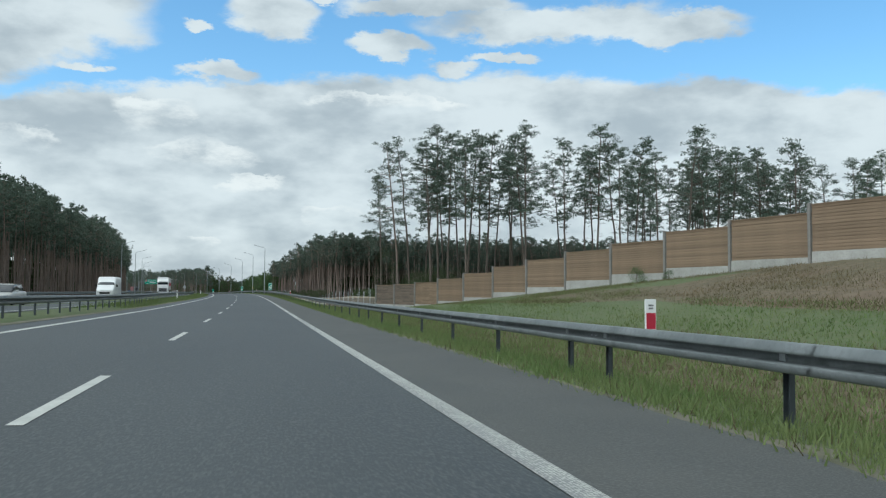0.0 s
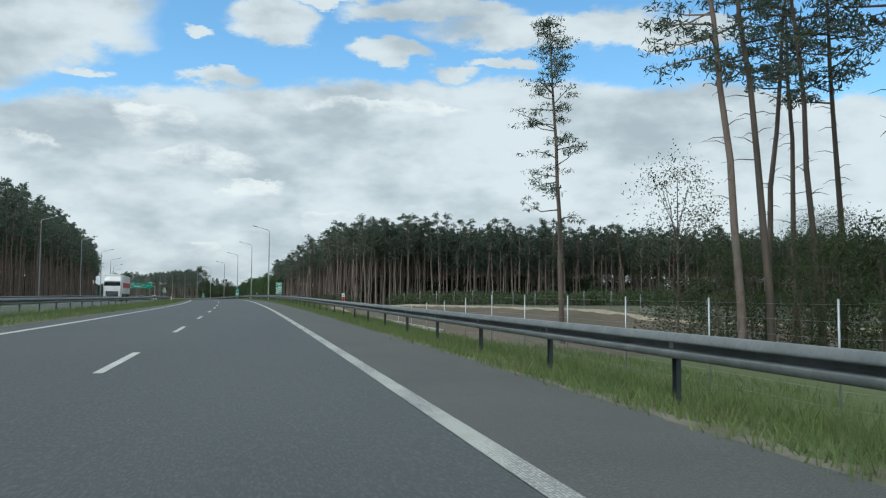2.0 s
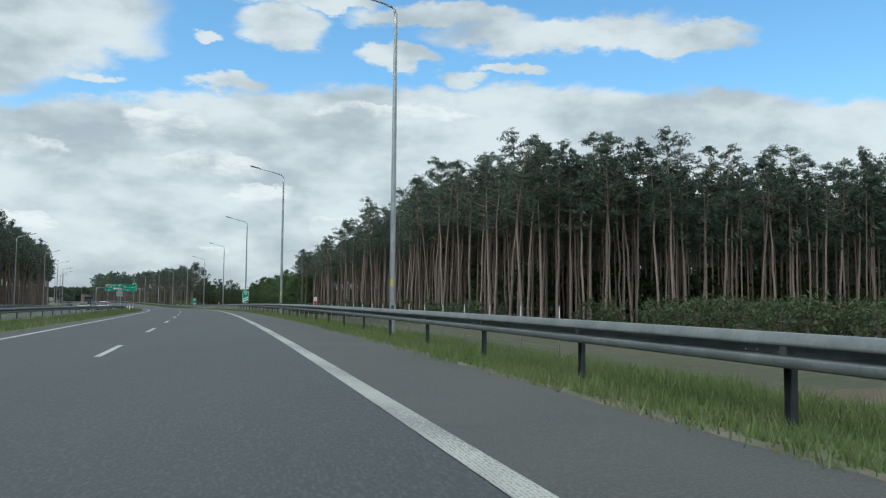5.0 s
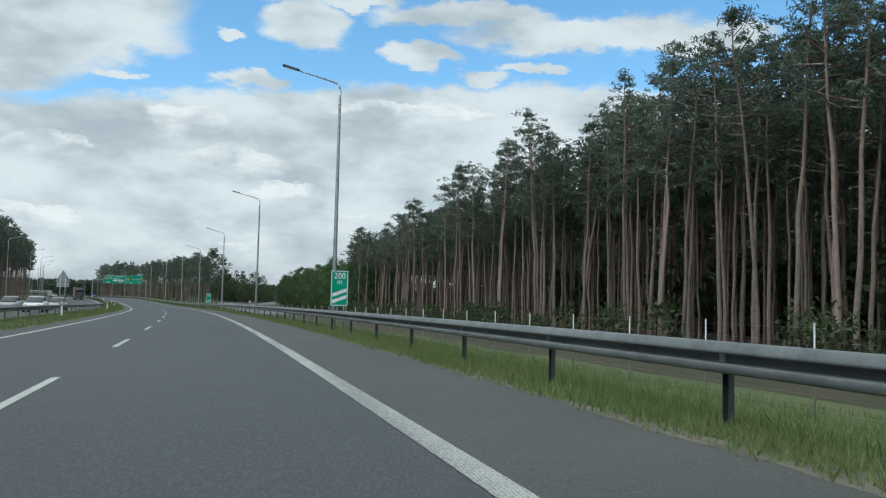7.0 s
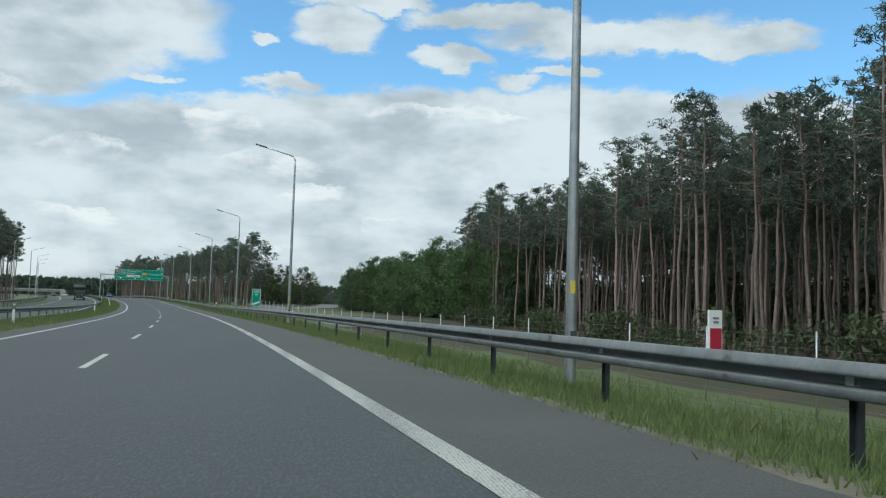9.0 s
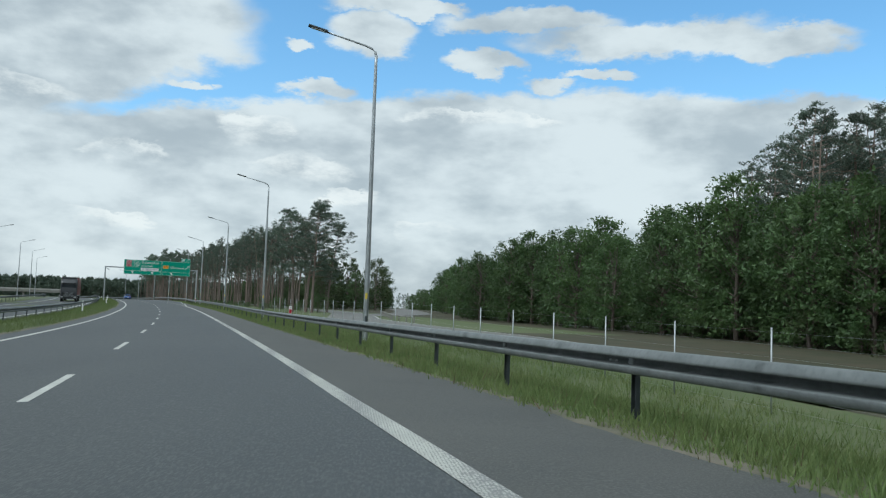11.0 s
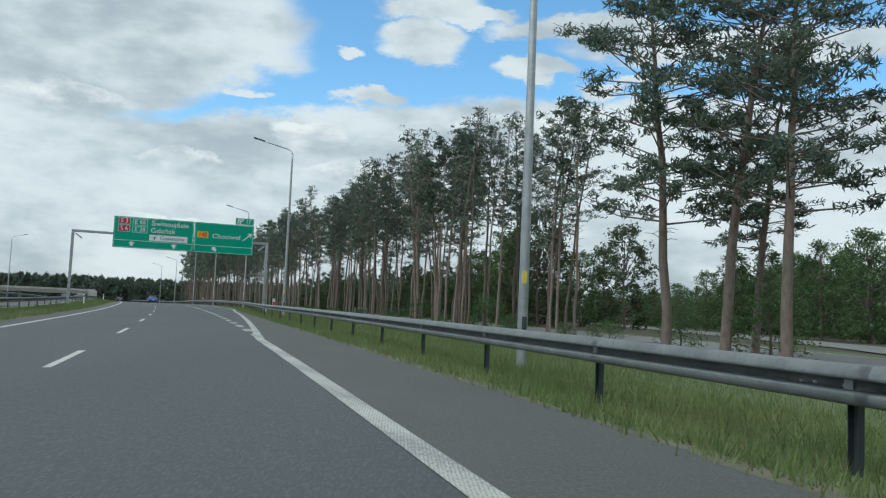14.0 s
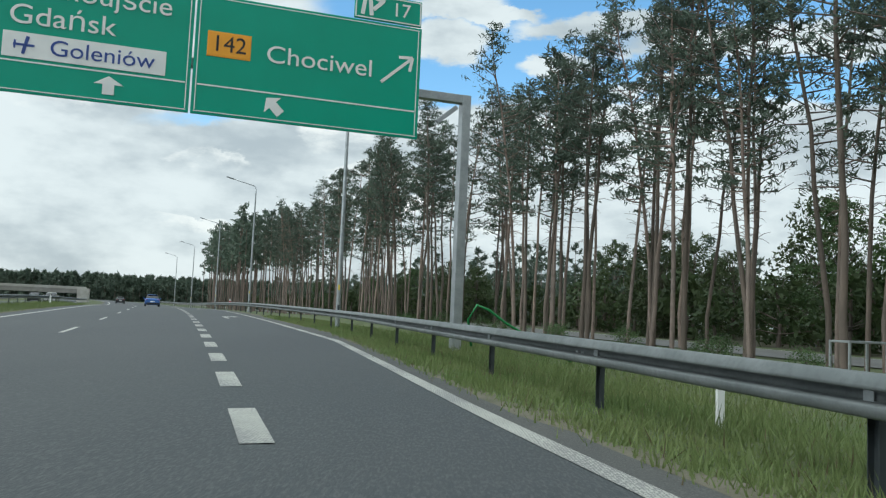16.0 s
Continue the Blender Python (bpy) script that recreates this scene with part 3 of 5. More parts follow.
def wavy(s, base, amp, seed):
    r = np.random.default_rng(seed)
    return base + amp * np.clip(r.normal(0.4, 0.5, len(s)) + 0.5 * np.sin(s * 0.37) + 0.4 * np.sin(s * 1.3 + 2), -0.2, 2.0)


strip("gravel_edge", -40, 600, 0.6, [lambda s: edge_right(s) - wavy(s, 0.02, 0.09, 1), lambda s: edge_right(s) + wavy(s, 0.05, 0.2, 2)], GRAVEL, (0.001, 0.012), "sandy gravel strip beside the shoulder", "verge")
strip("gravel_edge_left", -140, 720, 4, [-8.95, -8.57], GRAVEL, 0.012, "sandy gravel strip beside the carriageway", "verge")
strip("opposite_road", -140, 1400, 4, [-23.0, -20, -16, -12.3], ASPHALT, 0.03, "dark grey asphalt of the opposite carriageway", "road")
strip("sandy_rim", 100, 188, 2, [lambda s: basin_rim(s) - 0.5, basin_rim, lambda s: basin_rim(s) + wavy(s, 0.35, 0.5, 4)], SAND, (-0.12, 0.06, 0.03), "pale sandy rim of the dug basin", "verge")


def local_mid(s):
    return np.interp(s, (380, 440, 455, 470, 485, 500, 900), (16.0, 15.5, 16.0, 19.5, 23.0, 24.0, 25.0))


strip("local_road", 385, 900, 3, [lambda s: local_mid(s) - 3.0, local_mid, lambda s: local_mid(s) + 3.0], LOCAL, 0.04, "pale grey asphalt local road behind the pines", "road")

def branch_road():
    """Side road that leaves the local road and runs off between the woods."""
    pts = np.array([(474, 21.5), (487, 30.5), (500, 37.5), (530, 48), (560, 58), (600, 71.5), (700, 105)])
    u = np.linspace(0, len(pts) - 1, 41)
    k = np.arange(len(pts))
    s, la = np.interp(u, k, pts[:, 0]), np.interp(u, k, pts[:, 1])
    ds, dl = np.gradient(s), np.gradient(la)
    n = np.hypot(ds, dl)
    v = []
    for w in (-3.2, 0.0, 3.2):
        ss, ll = s - dl / n * w, la + ds / n * w
        x, y = plan(ss, ll)
        v.append(np.stack([x, y, ground_z(ss, ll) + 0.055], -1))
    v = np.stack(v, 1)
    i = np.arange(len(u) * 3).reshape(-1, 3)
    f = np.stack([i[:-1, :-1], i[:-1, 1:], i[1:, 1:], i[1:, :-1]], -1).reshape(-1, 4)
    tagged(new("branch_road", mesh_np("branch_road", v.reshape(-1, 3), f, LOCAL, smooth=True)), "pale asphalt side road running between two woods", "road", "", "structure")


branch_road()

# painted lines
strip("edge_line", -140, 1300, 2, [lambda s: lane_right(s) - 0.06, lambda s: lane_right(s) + 0.16], DOTTED, 0.006, "worn white edge line", "road marking")
strip("edge_line_left", -140, 1300, 2, [-LANE - LEFT_LANE - 0.1, -LANE - LEFT_LANE + 0.1], PAINT, 0.006, "worn white edge line", "road marking")
strip("edge_line_opposite", -140, 1300, 4, [-13.1, -12.9], PAINT, 0.036, "worn white edge line", "road marking")
strip("edge_line_opposite_outer", -140, 1300, 4, [-20.6, -20.4], PAINT, 0.036, "worn white edge line", "road marking")
strip("local_road_line", 385, 900, 3, [lambda s: local_mid(s) + 2.7, lambda s: local_mid(s) + 2.84], PAINT, 0.05, "white edge line of the local road", "road marking")


def dashes(name, s0, s1, period, length, lat, width, lift, label, mat=PAINT):
    for s in np.arange(s0, s1, period):
        strip(name, s, s + length, length / 2, [lat - width / 2, lat + width / 2], mat, lift, label, "road marking")


dashes("lane_dash", DASH_START - 60, 900, 12, 4.0, -LANE, 0.13, 0.006, "white lane dash on asphalt")
dashes("lane_dash_opposite", -60, 700, 12, 4.0, -16.75, 0.13, 0.036, "white lane dash on the opposite carriageway")
dashes("exit_dash", 485.1, 640, 4.03, 2.0, 0.12, 0.26, 0.007, "short broad ribbed dash beside the exit lane", DOTTED)


def lane_arrow(s0, lat):
    """A turn arrow painted in the exit lane."""
    pts = [(-0.09, 0), (0.09, 0), (0.09, 2.4), (0.5, 2.9), (0.5, 2.5), (0.95, 3.3), (0.5, 4.1), (0.5, 3.6), (-0.09, 3.0)]
    v = []
    for x, y in pts:
        px, py = plan(s0 + y * 1.3, lat + x)
        v.append((float(px), float(py), float(ground_z(s0 + y * 1.3, lat + x)) + 0.008))
    tagged(new("lane_arrow", mesh_np("lane_arrow", np.array(v), [list(range(len(v)))], PAINT)), "white turn arrow painted on the exit lane", "road marking", "", "structure")


for _s in (566.5, 600.0):
    lane_arrow(_s, 1.9)

# ---- guard rails ----
BEAM = ((0.0, 0.0), (0.02, 0.0), (0.056, 0.01), (0.066, 0.022), (0.084, 0.092), (0.074, 0.104), (-0.04, 0.116), (-0.058, 0.126), (-0.058, 0.18), (-0.03, 0.2), (0.07, 0.208), (0.08, 0.216), (0.076, 0.24), (0.046, 0.312), (0.034, 0.324), (0.006, 0.33), (0.0, 0.326))


def beam_mesh(name, s0, s1, lat, side, top, cut=4):
    """One pressed W-section sheet with thickness, following the road. side: -1 faces left, 1 faces right."""
    ss = np.linspace(s0, s1 + 0.12, cut + 1)
    prof = [(d, h) for d, h in BEAM] + [(d - 0.006, h) for d, h in BEAM[::-1]]
    rows = []
    for s in ss:
        la = float(lat(s))
        z0 = float(formation_z(s, min(la, float(edge_right(s)))))
        rows.append([(*[float(q) for q in plan(s, la + side * d)], z0 + top - 0.29 + h * 0.88) for d, h in prof])
    v = np.array(rows)
    n, k = v.shape[:2]
    i = np.arange(n * k).reshape(n, k)
    f = np.stack([i[:-1], np.roll(i, -1, 1)[:-1], np.roll(i, -1, 1)[1:], i[1:]], -1).reshape(-1, 4)
    return mesh_np(name, v.reshape(-1, 3), f, RAIL_STEEL, smooth=False)


def post_mesh(height):
    """Folded C-section post with a spacer block on top."""
    bm = bmesh.new()
    bm_box((0.10, 0.006, height), (0, 0, -height / 2), bm=bm)
    bm_box((0.006, 0.055, height), (-0.047, 0.0275, -height / 2), bm=bm)
    bm_box((0.006, 0.055, height), (0.047, 0.0275, -height / 2), bm=bm)
    me = bpy.data.meshes.new("post")
    bm.to_mesh(me)
    bm.free()
    me.materials.append(POST_STEEL)
    return me


def spacer_mesh():
    bm = bm_box((0.12, 0.09, 0.2), (0, 0, 0), 0.01)
    me = bpy.data.meshes.new("spacer")
    bm.to_mesh(me)
    bm.free()
    me.materials.append(ZINC)
    return me


def bolt_mesh():
    bm = bmesh.new()
    bmesh.ops.create_cone(bm, cap_ends=True, segments=6, radius1=0.016, radius2=0.012, depth=0.02)
    me = bpy.data.meshes.new("bolt")
    bm.to_mesh(me)
    bm.free()
    me.materials.append(CHROME)
    return me


POST, SPACER, BOLT = post_mesh(1.3), spacer_mesh(), bolt_mesh()


def guard_rail(name, label, lat, side, stations, seg, s0, s1, top=0.79, bolts=True, back=0.13):
    rail = thing(name, label, "guard rail", kind="structure")
    for s in np.arange(s0, s1, seg):
        part("rail_beam", beam_mesh("rail_beam", s, min(s + seg, s1), lat, side, top), rail)
    for k, s in enumerate(stations):
        la = float(lat(s)) - side * back
        z0 = float(formation_z(s, min(la, float(edge_right(s)))))
        m = on_road(s, la, z=z0)
        part("rail_post", POST, rail, m=m @ Matrix.Translation((0, 0, top - 0.06)) @ pose(0, 0, 0, 0, 0, 90 if k % 2 else 90))
        if bolts and s < 620:
            part("spacer", SPACER, rail, m=m @ Matrix.Translation((side * 0.035, 0, top - 0.16)))
        if bolts and k % 2 == 0 and s < 600:
            for dy in (0.05, 0.35, 0.5):
                part("bolt", BOLT, rail, m=m @ Matrix.Translation((side * (back - 0.05), dy, top - 0.165)) @ pose(0, 0, 0, 0, 90 * side, 0))
    return rail


guard_rail("guard_rail", "weathered galvanised W-beam guard rail on dark posts", rail_right, -1,
           np.concatenate([np.arange(-28.5, 12, 4.0), np.arange(12.95, 37, 4.0), np.arange(40.4, 358, 4.018), np.arange(361.3, 464, 4.0), np.arange(467.2, 509, 3.95), np.arange(510.6, 800, 4.2)]), 4.0, -29.1, 801)
guard_rail("median_guard_rail", "weathered galvanised guard rail in the grass median", rail_left, 1, np.concatenate([np.arange(-6, 66, 2.0), np.arange(66, 640, 4.0)]), 4.0, -8, 800, bolts=False)
guard_rail("outer_guard_rail", "galvanised guard rail beyond the opposite carriageway", lambda s: np.full_like(np.asarray(s, float), -23.6), 1, np.arange(-6, 700, 4.0), 8.0, -8, 700, bolts=False)


# ---- street lamps ----
def street_lamp():
    lamp = thing("street_lamp", "tall galvanised street lamp with one raised arm", "street lamp", group="lamps along the road")
    bm = bm_tube([(0, 0, -0.6), (0, 0, 0.0), (0, 0, 2.0), (0, 0, 6), (0, 0, 10.4), (0, 0, 10.8)], [0.1, 0.1, 0.095, 0.078, 0.058, 0.056], 12)
    pole = part("pole", bm, lamp, ZINC)
    arm = [(0, 0, 10.75), (-0.04, 0, 10.92), (-0.16, 0, 11.04), (-0.4, 0, 11.13), (-1.2, 0, 11.33), (-1.9, 0, 11.5)]
    part("arm", bm_tube(arm, [0.05, 0.047, 0.043, 0.04, 0.036, 0.033], 8), lamp, ZINC)
    head = part("lamp_head", bm_box((0.75, 0.22, 0.07), (0, 0, 0), 0.025), lamp, POST_STEEL, "flat dark LED lamp head", Matrix.Translation((-2.2, 0, 11.59)) @ pose(0, 0, 0, 0, 13, 0))
    part("lens", bm_box((0.5, 0.16, 0.02), (0, 0, -0.042), 0.005), head, CHROME)
    part("base_flange", bm_box((0.36, 0.36, 0.04), (0, 0, 0.0), 0.008), lamp, ZINC)
    part("hatch", bm_box((0.09, 0.02, 0.32), (0, -0.1, 0.85), 0.006), lamp, POST_STEEL)
    part("tag", bm_box((0.09, 0.012, 0.22), (-0.02, -0.1, 1.75), 0.003), lamp, YELLOW, "small yellow plate with a plain bar")
    return lamp


_lamp = street_lamp()
LAMPS = [197.6, 236.2, 274.8, 317.3, 358.0, 398.7, 437.1, 476.7, 516.4, 557.5, 596.0, 632.4, 675.0, 715.0]


def lamp_offset(s):
    return 4.05 if s < 200 else 3.95 if s < 300 else 4.3 if s < 500 else 4.42 if s < 530 else 5.8


for k, s in enumerate(LAMPS):
    ob = _lamp if k == 0 else copy_thing(_lamp, Matrix())
    ob.matrix_basis = on_road(s, lamp_offset(s), 0, -4)
for k in range(12):
    s = 187.0 + 40 * k
    copy_thing(_lamp, on_road(s, -26.5, 0, 180))


# ---- marker posts ----
def marker_post():
    t = thing("kilometre_marker", "white kilometre marker with a red field on the rail", "marker post", group="kilometre markers")
    part("plate", bm_box((0.15, 0.035, 0.46), (0, 0, 0.93), 0.006), t, WHITE)
    part("red_field", bm_box((0.13, 0.006, 0.21), (0.0, -0.0195, 0.875), 0.001), t, RED)
    for dz, w in ((1.08, 0.07), (1.04, 0.06), (0.745, 0.08)):
        part("number_bar", bm_box((w, 0.005, 0.022), (0, -0.019, dz), 0.001), t, GREY_MARK)
    part("bracket", bm_box((0.05, 0.03, 0.3), (0, 0.02, 0.62), 0.004), t, ZINC)
    return t


def delineator():
    t = thing("delineator_post", "white plastic delineator post with a black band", "delineator", group="delineator posts")
    part("blade", bm_box((0.12, 0.05, 1.05), (0, 0, 0.45), 0.015), t, WHITE)
    part("black_band", bm_box((0.124, 0.054, 0.18), (0, 0, 0.8), 0.01), t, BLACK)
    part("reflector", bm_box((0.05, 0.008, 0.12), (0, -0.029, 0.8), 0.002), t, CHROME)
    return t


_mk = marker_post()
for k, s in enumerate((10.6, 109.78, 210.9, 311.66, 412.3, 511.6, 611.6)):
    ob = _mk if k == 0 else copy_thing(_mk, Matrix())
    la = float(rail_right(s)) + 0.28
    ob.matrix_basis = on_road(s, la, z=float(formation_z(s, edge_right(s)))) @ pose(0, 0, 0, ry=-4 if k == 1 else 0)
_dl = delineator()
for k, s in enumerate((100.0, 200.0, 300.0, 350.0, 400.0, 450.0, 500.0, 550.0, 600.0)):
    ob = _dl if k == 0 else copy_thing(_dl, Matrix())
    ob.matrix_basis = on_road(s, -10.3)


# ---- advance signs ----
def advance_sign(number, bars, s):
    t = thing("distance_sign", "green distance sign reading %d m with %s" % (number, ("one white bar", "two white bars", "three white bars")[bars - 1]), "road sign", on_road(s, 3.75, z=float(formation_z(s, 2.3))), "distance signs")
    w, h, c = 0.72, 1.46, 1.68
    part("panel", bm_box((w, 0.03, h), (0, 0, c), 0.012), t, GREEN)
    for sx in (-1, 1):
        part("border", bm_box((0.028, 0.006, h - 0.03), (sx * (w / 2 - 0.03), -0.018, c), 0.001), t, WHITE)
        part("border", bm_box((w - 0.088, 0.006, 0.028), (0, -0.018, c + sx * (h / 2 - 0.03)), 0.001), t, WHITE)
        part("post", bm_tube([(sx * 0.2, 0.05, -0.9), (sx * 0.2, 0.05, c + 0.6)], [0.03, 0.03], 8), t, ZINC)
    text_part("number", str(number), 0.34, t, WHITE, (0, -0.017, c + 0.5), align="CENTER", squeeze=0.95)
    text_part("unit", "m", 0.27, t, WHITE, (0, -0.017, c + 0.26), align="CENTER")
    for k in range(bars):
        bm = bmesh.new()
        z0 = c - 0.50 + k * 0.27 - 0.03
        for y in (-0.021, -0.016):
            for x, dz in ((-0.29, 0.0), (0.29, 0.22), (0.29, 0.36), (-0.29, 0.14)):
                bm.verts.new((x, y, z0 + dz - 0.1))
        bm.verts.ensure_lookup_table()
        v = bm.verts
        for f in ((0, 1, 2, 3), (7, 6, 5, 4), (0, 4, 5, 1), (1, 5, 6, 2), (2, 6, 7, 3), (3, 7, 4, 0)):
            bm.faces.new([v[i] for i in f])
        part("slanted_bar", bm, t, WHITE)
    return t


for number, bars, s in ((300, 3, 174.4), (200, 2, 272.2), (100, 1, 373.8)):
    advance_sign(number, bars, s)


# ---- sign gantry ----
def sign_gantry():
    s0 = 543.0
    t = thing("sign_gantry", "grey steel gantry carrying green direction signs over the road", "sign gantry", on_road(s0, 0, z=float(grade(s0)), turn=2))
    for x in (-11.1, 6.2):
        part("column", bm_box((0.24, 0.28, 7.4), (x, 0, 2.95), 0.02), t, ZINC)
        part("foot_plate", bm_box((0.75, 0.75, 0.06), (x, 0, -0.55), 0.01), t, ZINC)
    part("beam", bm_box((17.54, 0.24, 0.22), (-2.45, 0, 6.54), 0.02), t, ZINC)
    for x in (-10.6, 5.7):
        part("gusset", bm_box((0.7, 0.1, 0.12), (x, 0, 6.1), 0.01, turn=pose(0, 0, 0, 0, 40 if x < 0 else -40, 0)), t, ZINC)
    for k, (x0, x1) in enumerate(((-7.75, -0.72), (-0.68, 4.82))):
        w, c = x1 - x0, (x0 + x1) / 2
        pn = part("sign_panel", bm_box((w, 0.06, 2.86), (c, -0.3, 6.71), 0.02), t, GREEN, "green direction panel with white lettering")
        for dz in (-1.36, 1.36):
            part("border", bm_box((w - 0.12, 0.008, 0.022), (c, -0.335, 6.71 + dz), 0.001), pn, WHITE)
        for dx in (-1, 1):
            part("border", bm_box((0.022, 0.008, 2.66), (c + dx * (w / 2 - 0.085), -0.335, 6.71), 0.001), pn, WHITE)
        part("divider", bm_box((w - 0.22, 0.008, 0.035), (c, -0.335, 5.98), 0.001), pn, WHITE)
    for x in (-7.0, -5, -2.5, 0.6, 2.6, 4.3):
        part("bracket", bm_box((0.08, 0.2, 2.5), (x, -0.19, 6.7), 0.01), t, ZINC)
    y = -0.345

    def shield(x, z, body, sheet, ink, w, border=True):
        b = part("shield", bm_box((w, 0.012, 0.6), (x, -0.336, z), 0.002), t, WHITE if border else sheet)
        part("shield_face", bm_box((w - 0.06, 0.012, 0.54), (x, -0.342, z), 0.002), b, sheet)
        text_part("route_number", body, 0.54, b, ink, (x, -0.35, z), align="CENTER")

    shield(-6.86, 7.74, "S 3", RED, WHITE, 1.0)
    shield(-6.86, 7.06, "S 6", RED, WHITE, 1.0)
    shield(-5.5, 7.7, "E 65", GREEN, WHITE, 1.3)
    shield(-5.5, 7.02, "E 28", GREEN, WHITE, 1.3)
    text_part("place_name", "Świnoujście", 0.62, t, WHITE, (-4.55, y, 7.66), squeeze=1.08)
    text_part("place_name", "Gdańsk", 0.62, t, WHITE, (-4.55, y, 7.0), squeeze=1.12)
    wb = part("white_field", bm_box((3.35, 0.014, 0.56), (-2.95, -0.336, 6.34), 0.002), t, WHITE)
    text_part("place_name", "Goleniów", 0.5, wb, BLUE, (-3.7, -0.347, 6.34), squeeze=1.1)
    bm = bmesh.new()
    bm_box((0.42, 0.01, 0.05), (0, 0, 0), bm=bm)
    bm_box((0.07, 0.01, 0.4), (0.03, 0, 0), bm=bm, turn=pose(0, 0, 0, 0, 12, 0))
    bm_box((0.04, 0.01, 0.18), (-0.18, 0, 0), bm=bm)
    part("airport_mark", bm, wb, BLUE, m=Matrix.Translation((-4.2, -0.347, 6.34)))

    def arrow(x, z, turn, long, wide):
        bm = bmesh.new()
        pts = [(-wide * 0.2, -long / 2), (wide * 0.2, -long / 2), (wide * 0.2, long * 0.05), (wide / 2, long * 0.05), (0, long / 2), (-wide / 2, long * 0.05), (-wide * 0.2, long * 0.05)]
        a = [bm.verts.new((px, -0.004, pz)) for px, pz in pts]
        b = [bm.verts.new((px, 0.004, pz)) for px, pz in pts]
        bm.faces.new(a)
        bm.faces.new(b[::-1])
        for i in range(len(pts)):
            j = (i + 1) % len(pts)
            bm.faces.new((a[i], b[i], b[j], a[j]))
        part("lane_arrow", bm, t, WHITE, m=Matrix.Translation((x, -0.338, z)) @ pose(0, 0, 0, 0, turn, 0))

    arrow(-6.15, 5.68, 0, 0.42, 0.62)
    arrow(-2.45, 5.68, 0, 0.42, 0.62)
    arrow(1.2, 5.68, -45, 0.5, 0.55)
    shield(0.1, 6.98, "142", ORANGE, BLACK, 1.0, False)
    text_part("place_name", "Chociwel", 0.6, t, WHITE, (0.95, y, 6.9), squeeze=1.15)
    bm = bmesh.new()
    bm_box((0.075, 0.01, 1.05), (0, 0, 0.0), bm=bm)
    bm_box((0.075, 0.01, 0.36), (-0.11, 0, 0.4), bm=bm, turn=pose(0, 0, 0, 0, 38, 0))
    bm_box((0.075, 0.01, 0.36), (0.11, 0, 0.4), bm=bm, turn=pose(0, 0, 0, 0, -38, 0))
    part("exit_arrow", bm, t, WHITE, m=Matrix.Translation((4.2, -0.338, 6.98)) @ pose(0, 0, 0, 0, 48, 0))
    tab = part("exit_tab", bm_box((1.75, 0.06, 0.66), (3.92, -0.3, 8.5), 0.02), t, GREEN, "small green tab with the exit number")
    for dz in (-0.29, 0.29):
        part("border", bm_box((1.68, 0.008, 0.03), (3.92, -0.335, 8.5 + dz), 0.001), tab, WHITE)
    for dx in (-0.84, 0.84):
        part("border", bm_box((0.03, 0.008, 0.6), (3.92 + dx, -0.335, 8.5), 0.001), tab, WHITE)
    text_part("exit_number", "17", 0.5, tab, WHITE, (4.0, y, 8.5))
    bm = bmesh.new()
    bm_box((0.1, 0.01, 0.45), (-0.12, 0, 0), bm=bm, turn=pose(0, 0, 0, 0, 8, 0))
    bm_box((0.1, 0.01, 0.45), (0.06, 0, 0), bm=bm, turn=pose(0, 0, 0, 0, -6, 0))
    bm_box((0.1, 0.01, 0.35), (0.25, 0, 0.06), bm=bm, turn=pose(0, 0, 0, 0, 45, 0))
    bm_box((0.24, 0.01, 0.07), (0.3, 0, 0.2), bm=bm)
    part("exit_mark", bm, tab, WHITE, m=Matrix.Translation((3.4, -0.338, 8.5)))
    return t


sign_gantry()

# hose looped round the gantry foot
_hp = [(-0.35, 0, 0.3), (-0.45, 0, 0.9), (-0.25, 0, 1.25), (0.05, 0, 1.15), (0.5, 0, 0.85), (1.1, 0, 0.55), (1.7, 0, 0.3), (2.2, 0, 0.0)]
_hose = new("garden_hose", None)
_hose.matrix_basis = on_road(541.0, 6.2)
tagged(_hose, "green plastic hose looped beside the gantry column", "hose")
part("hose_loop", bm_tube(_hp, [0.03] * len(_hp), 8), _hose, HOSE)


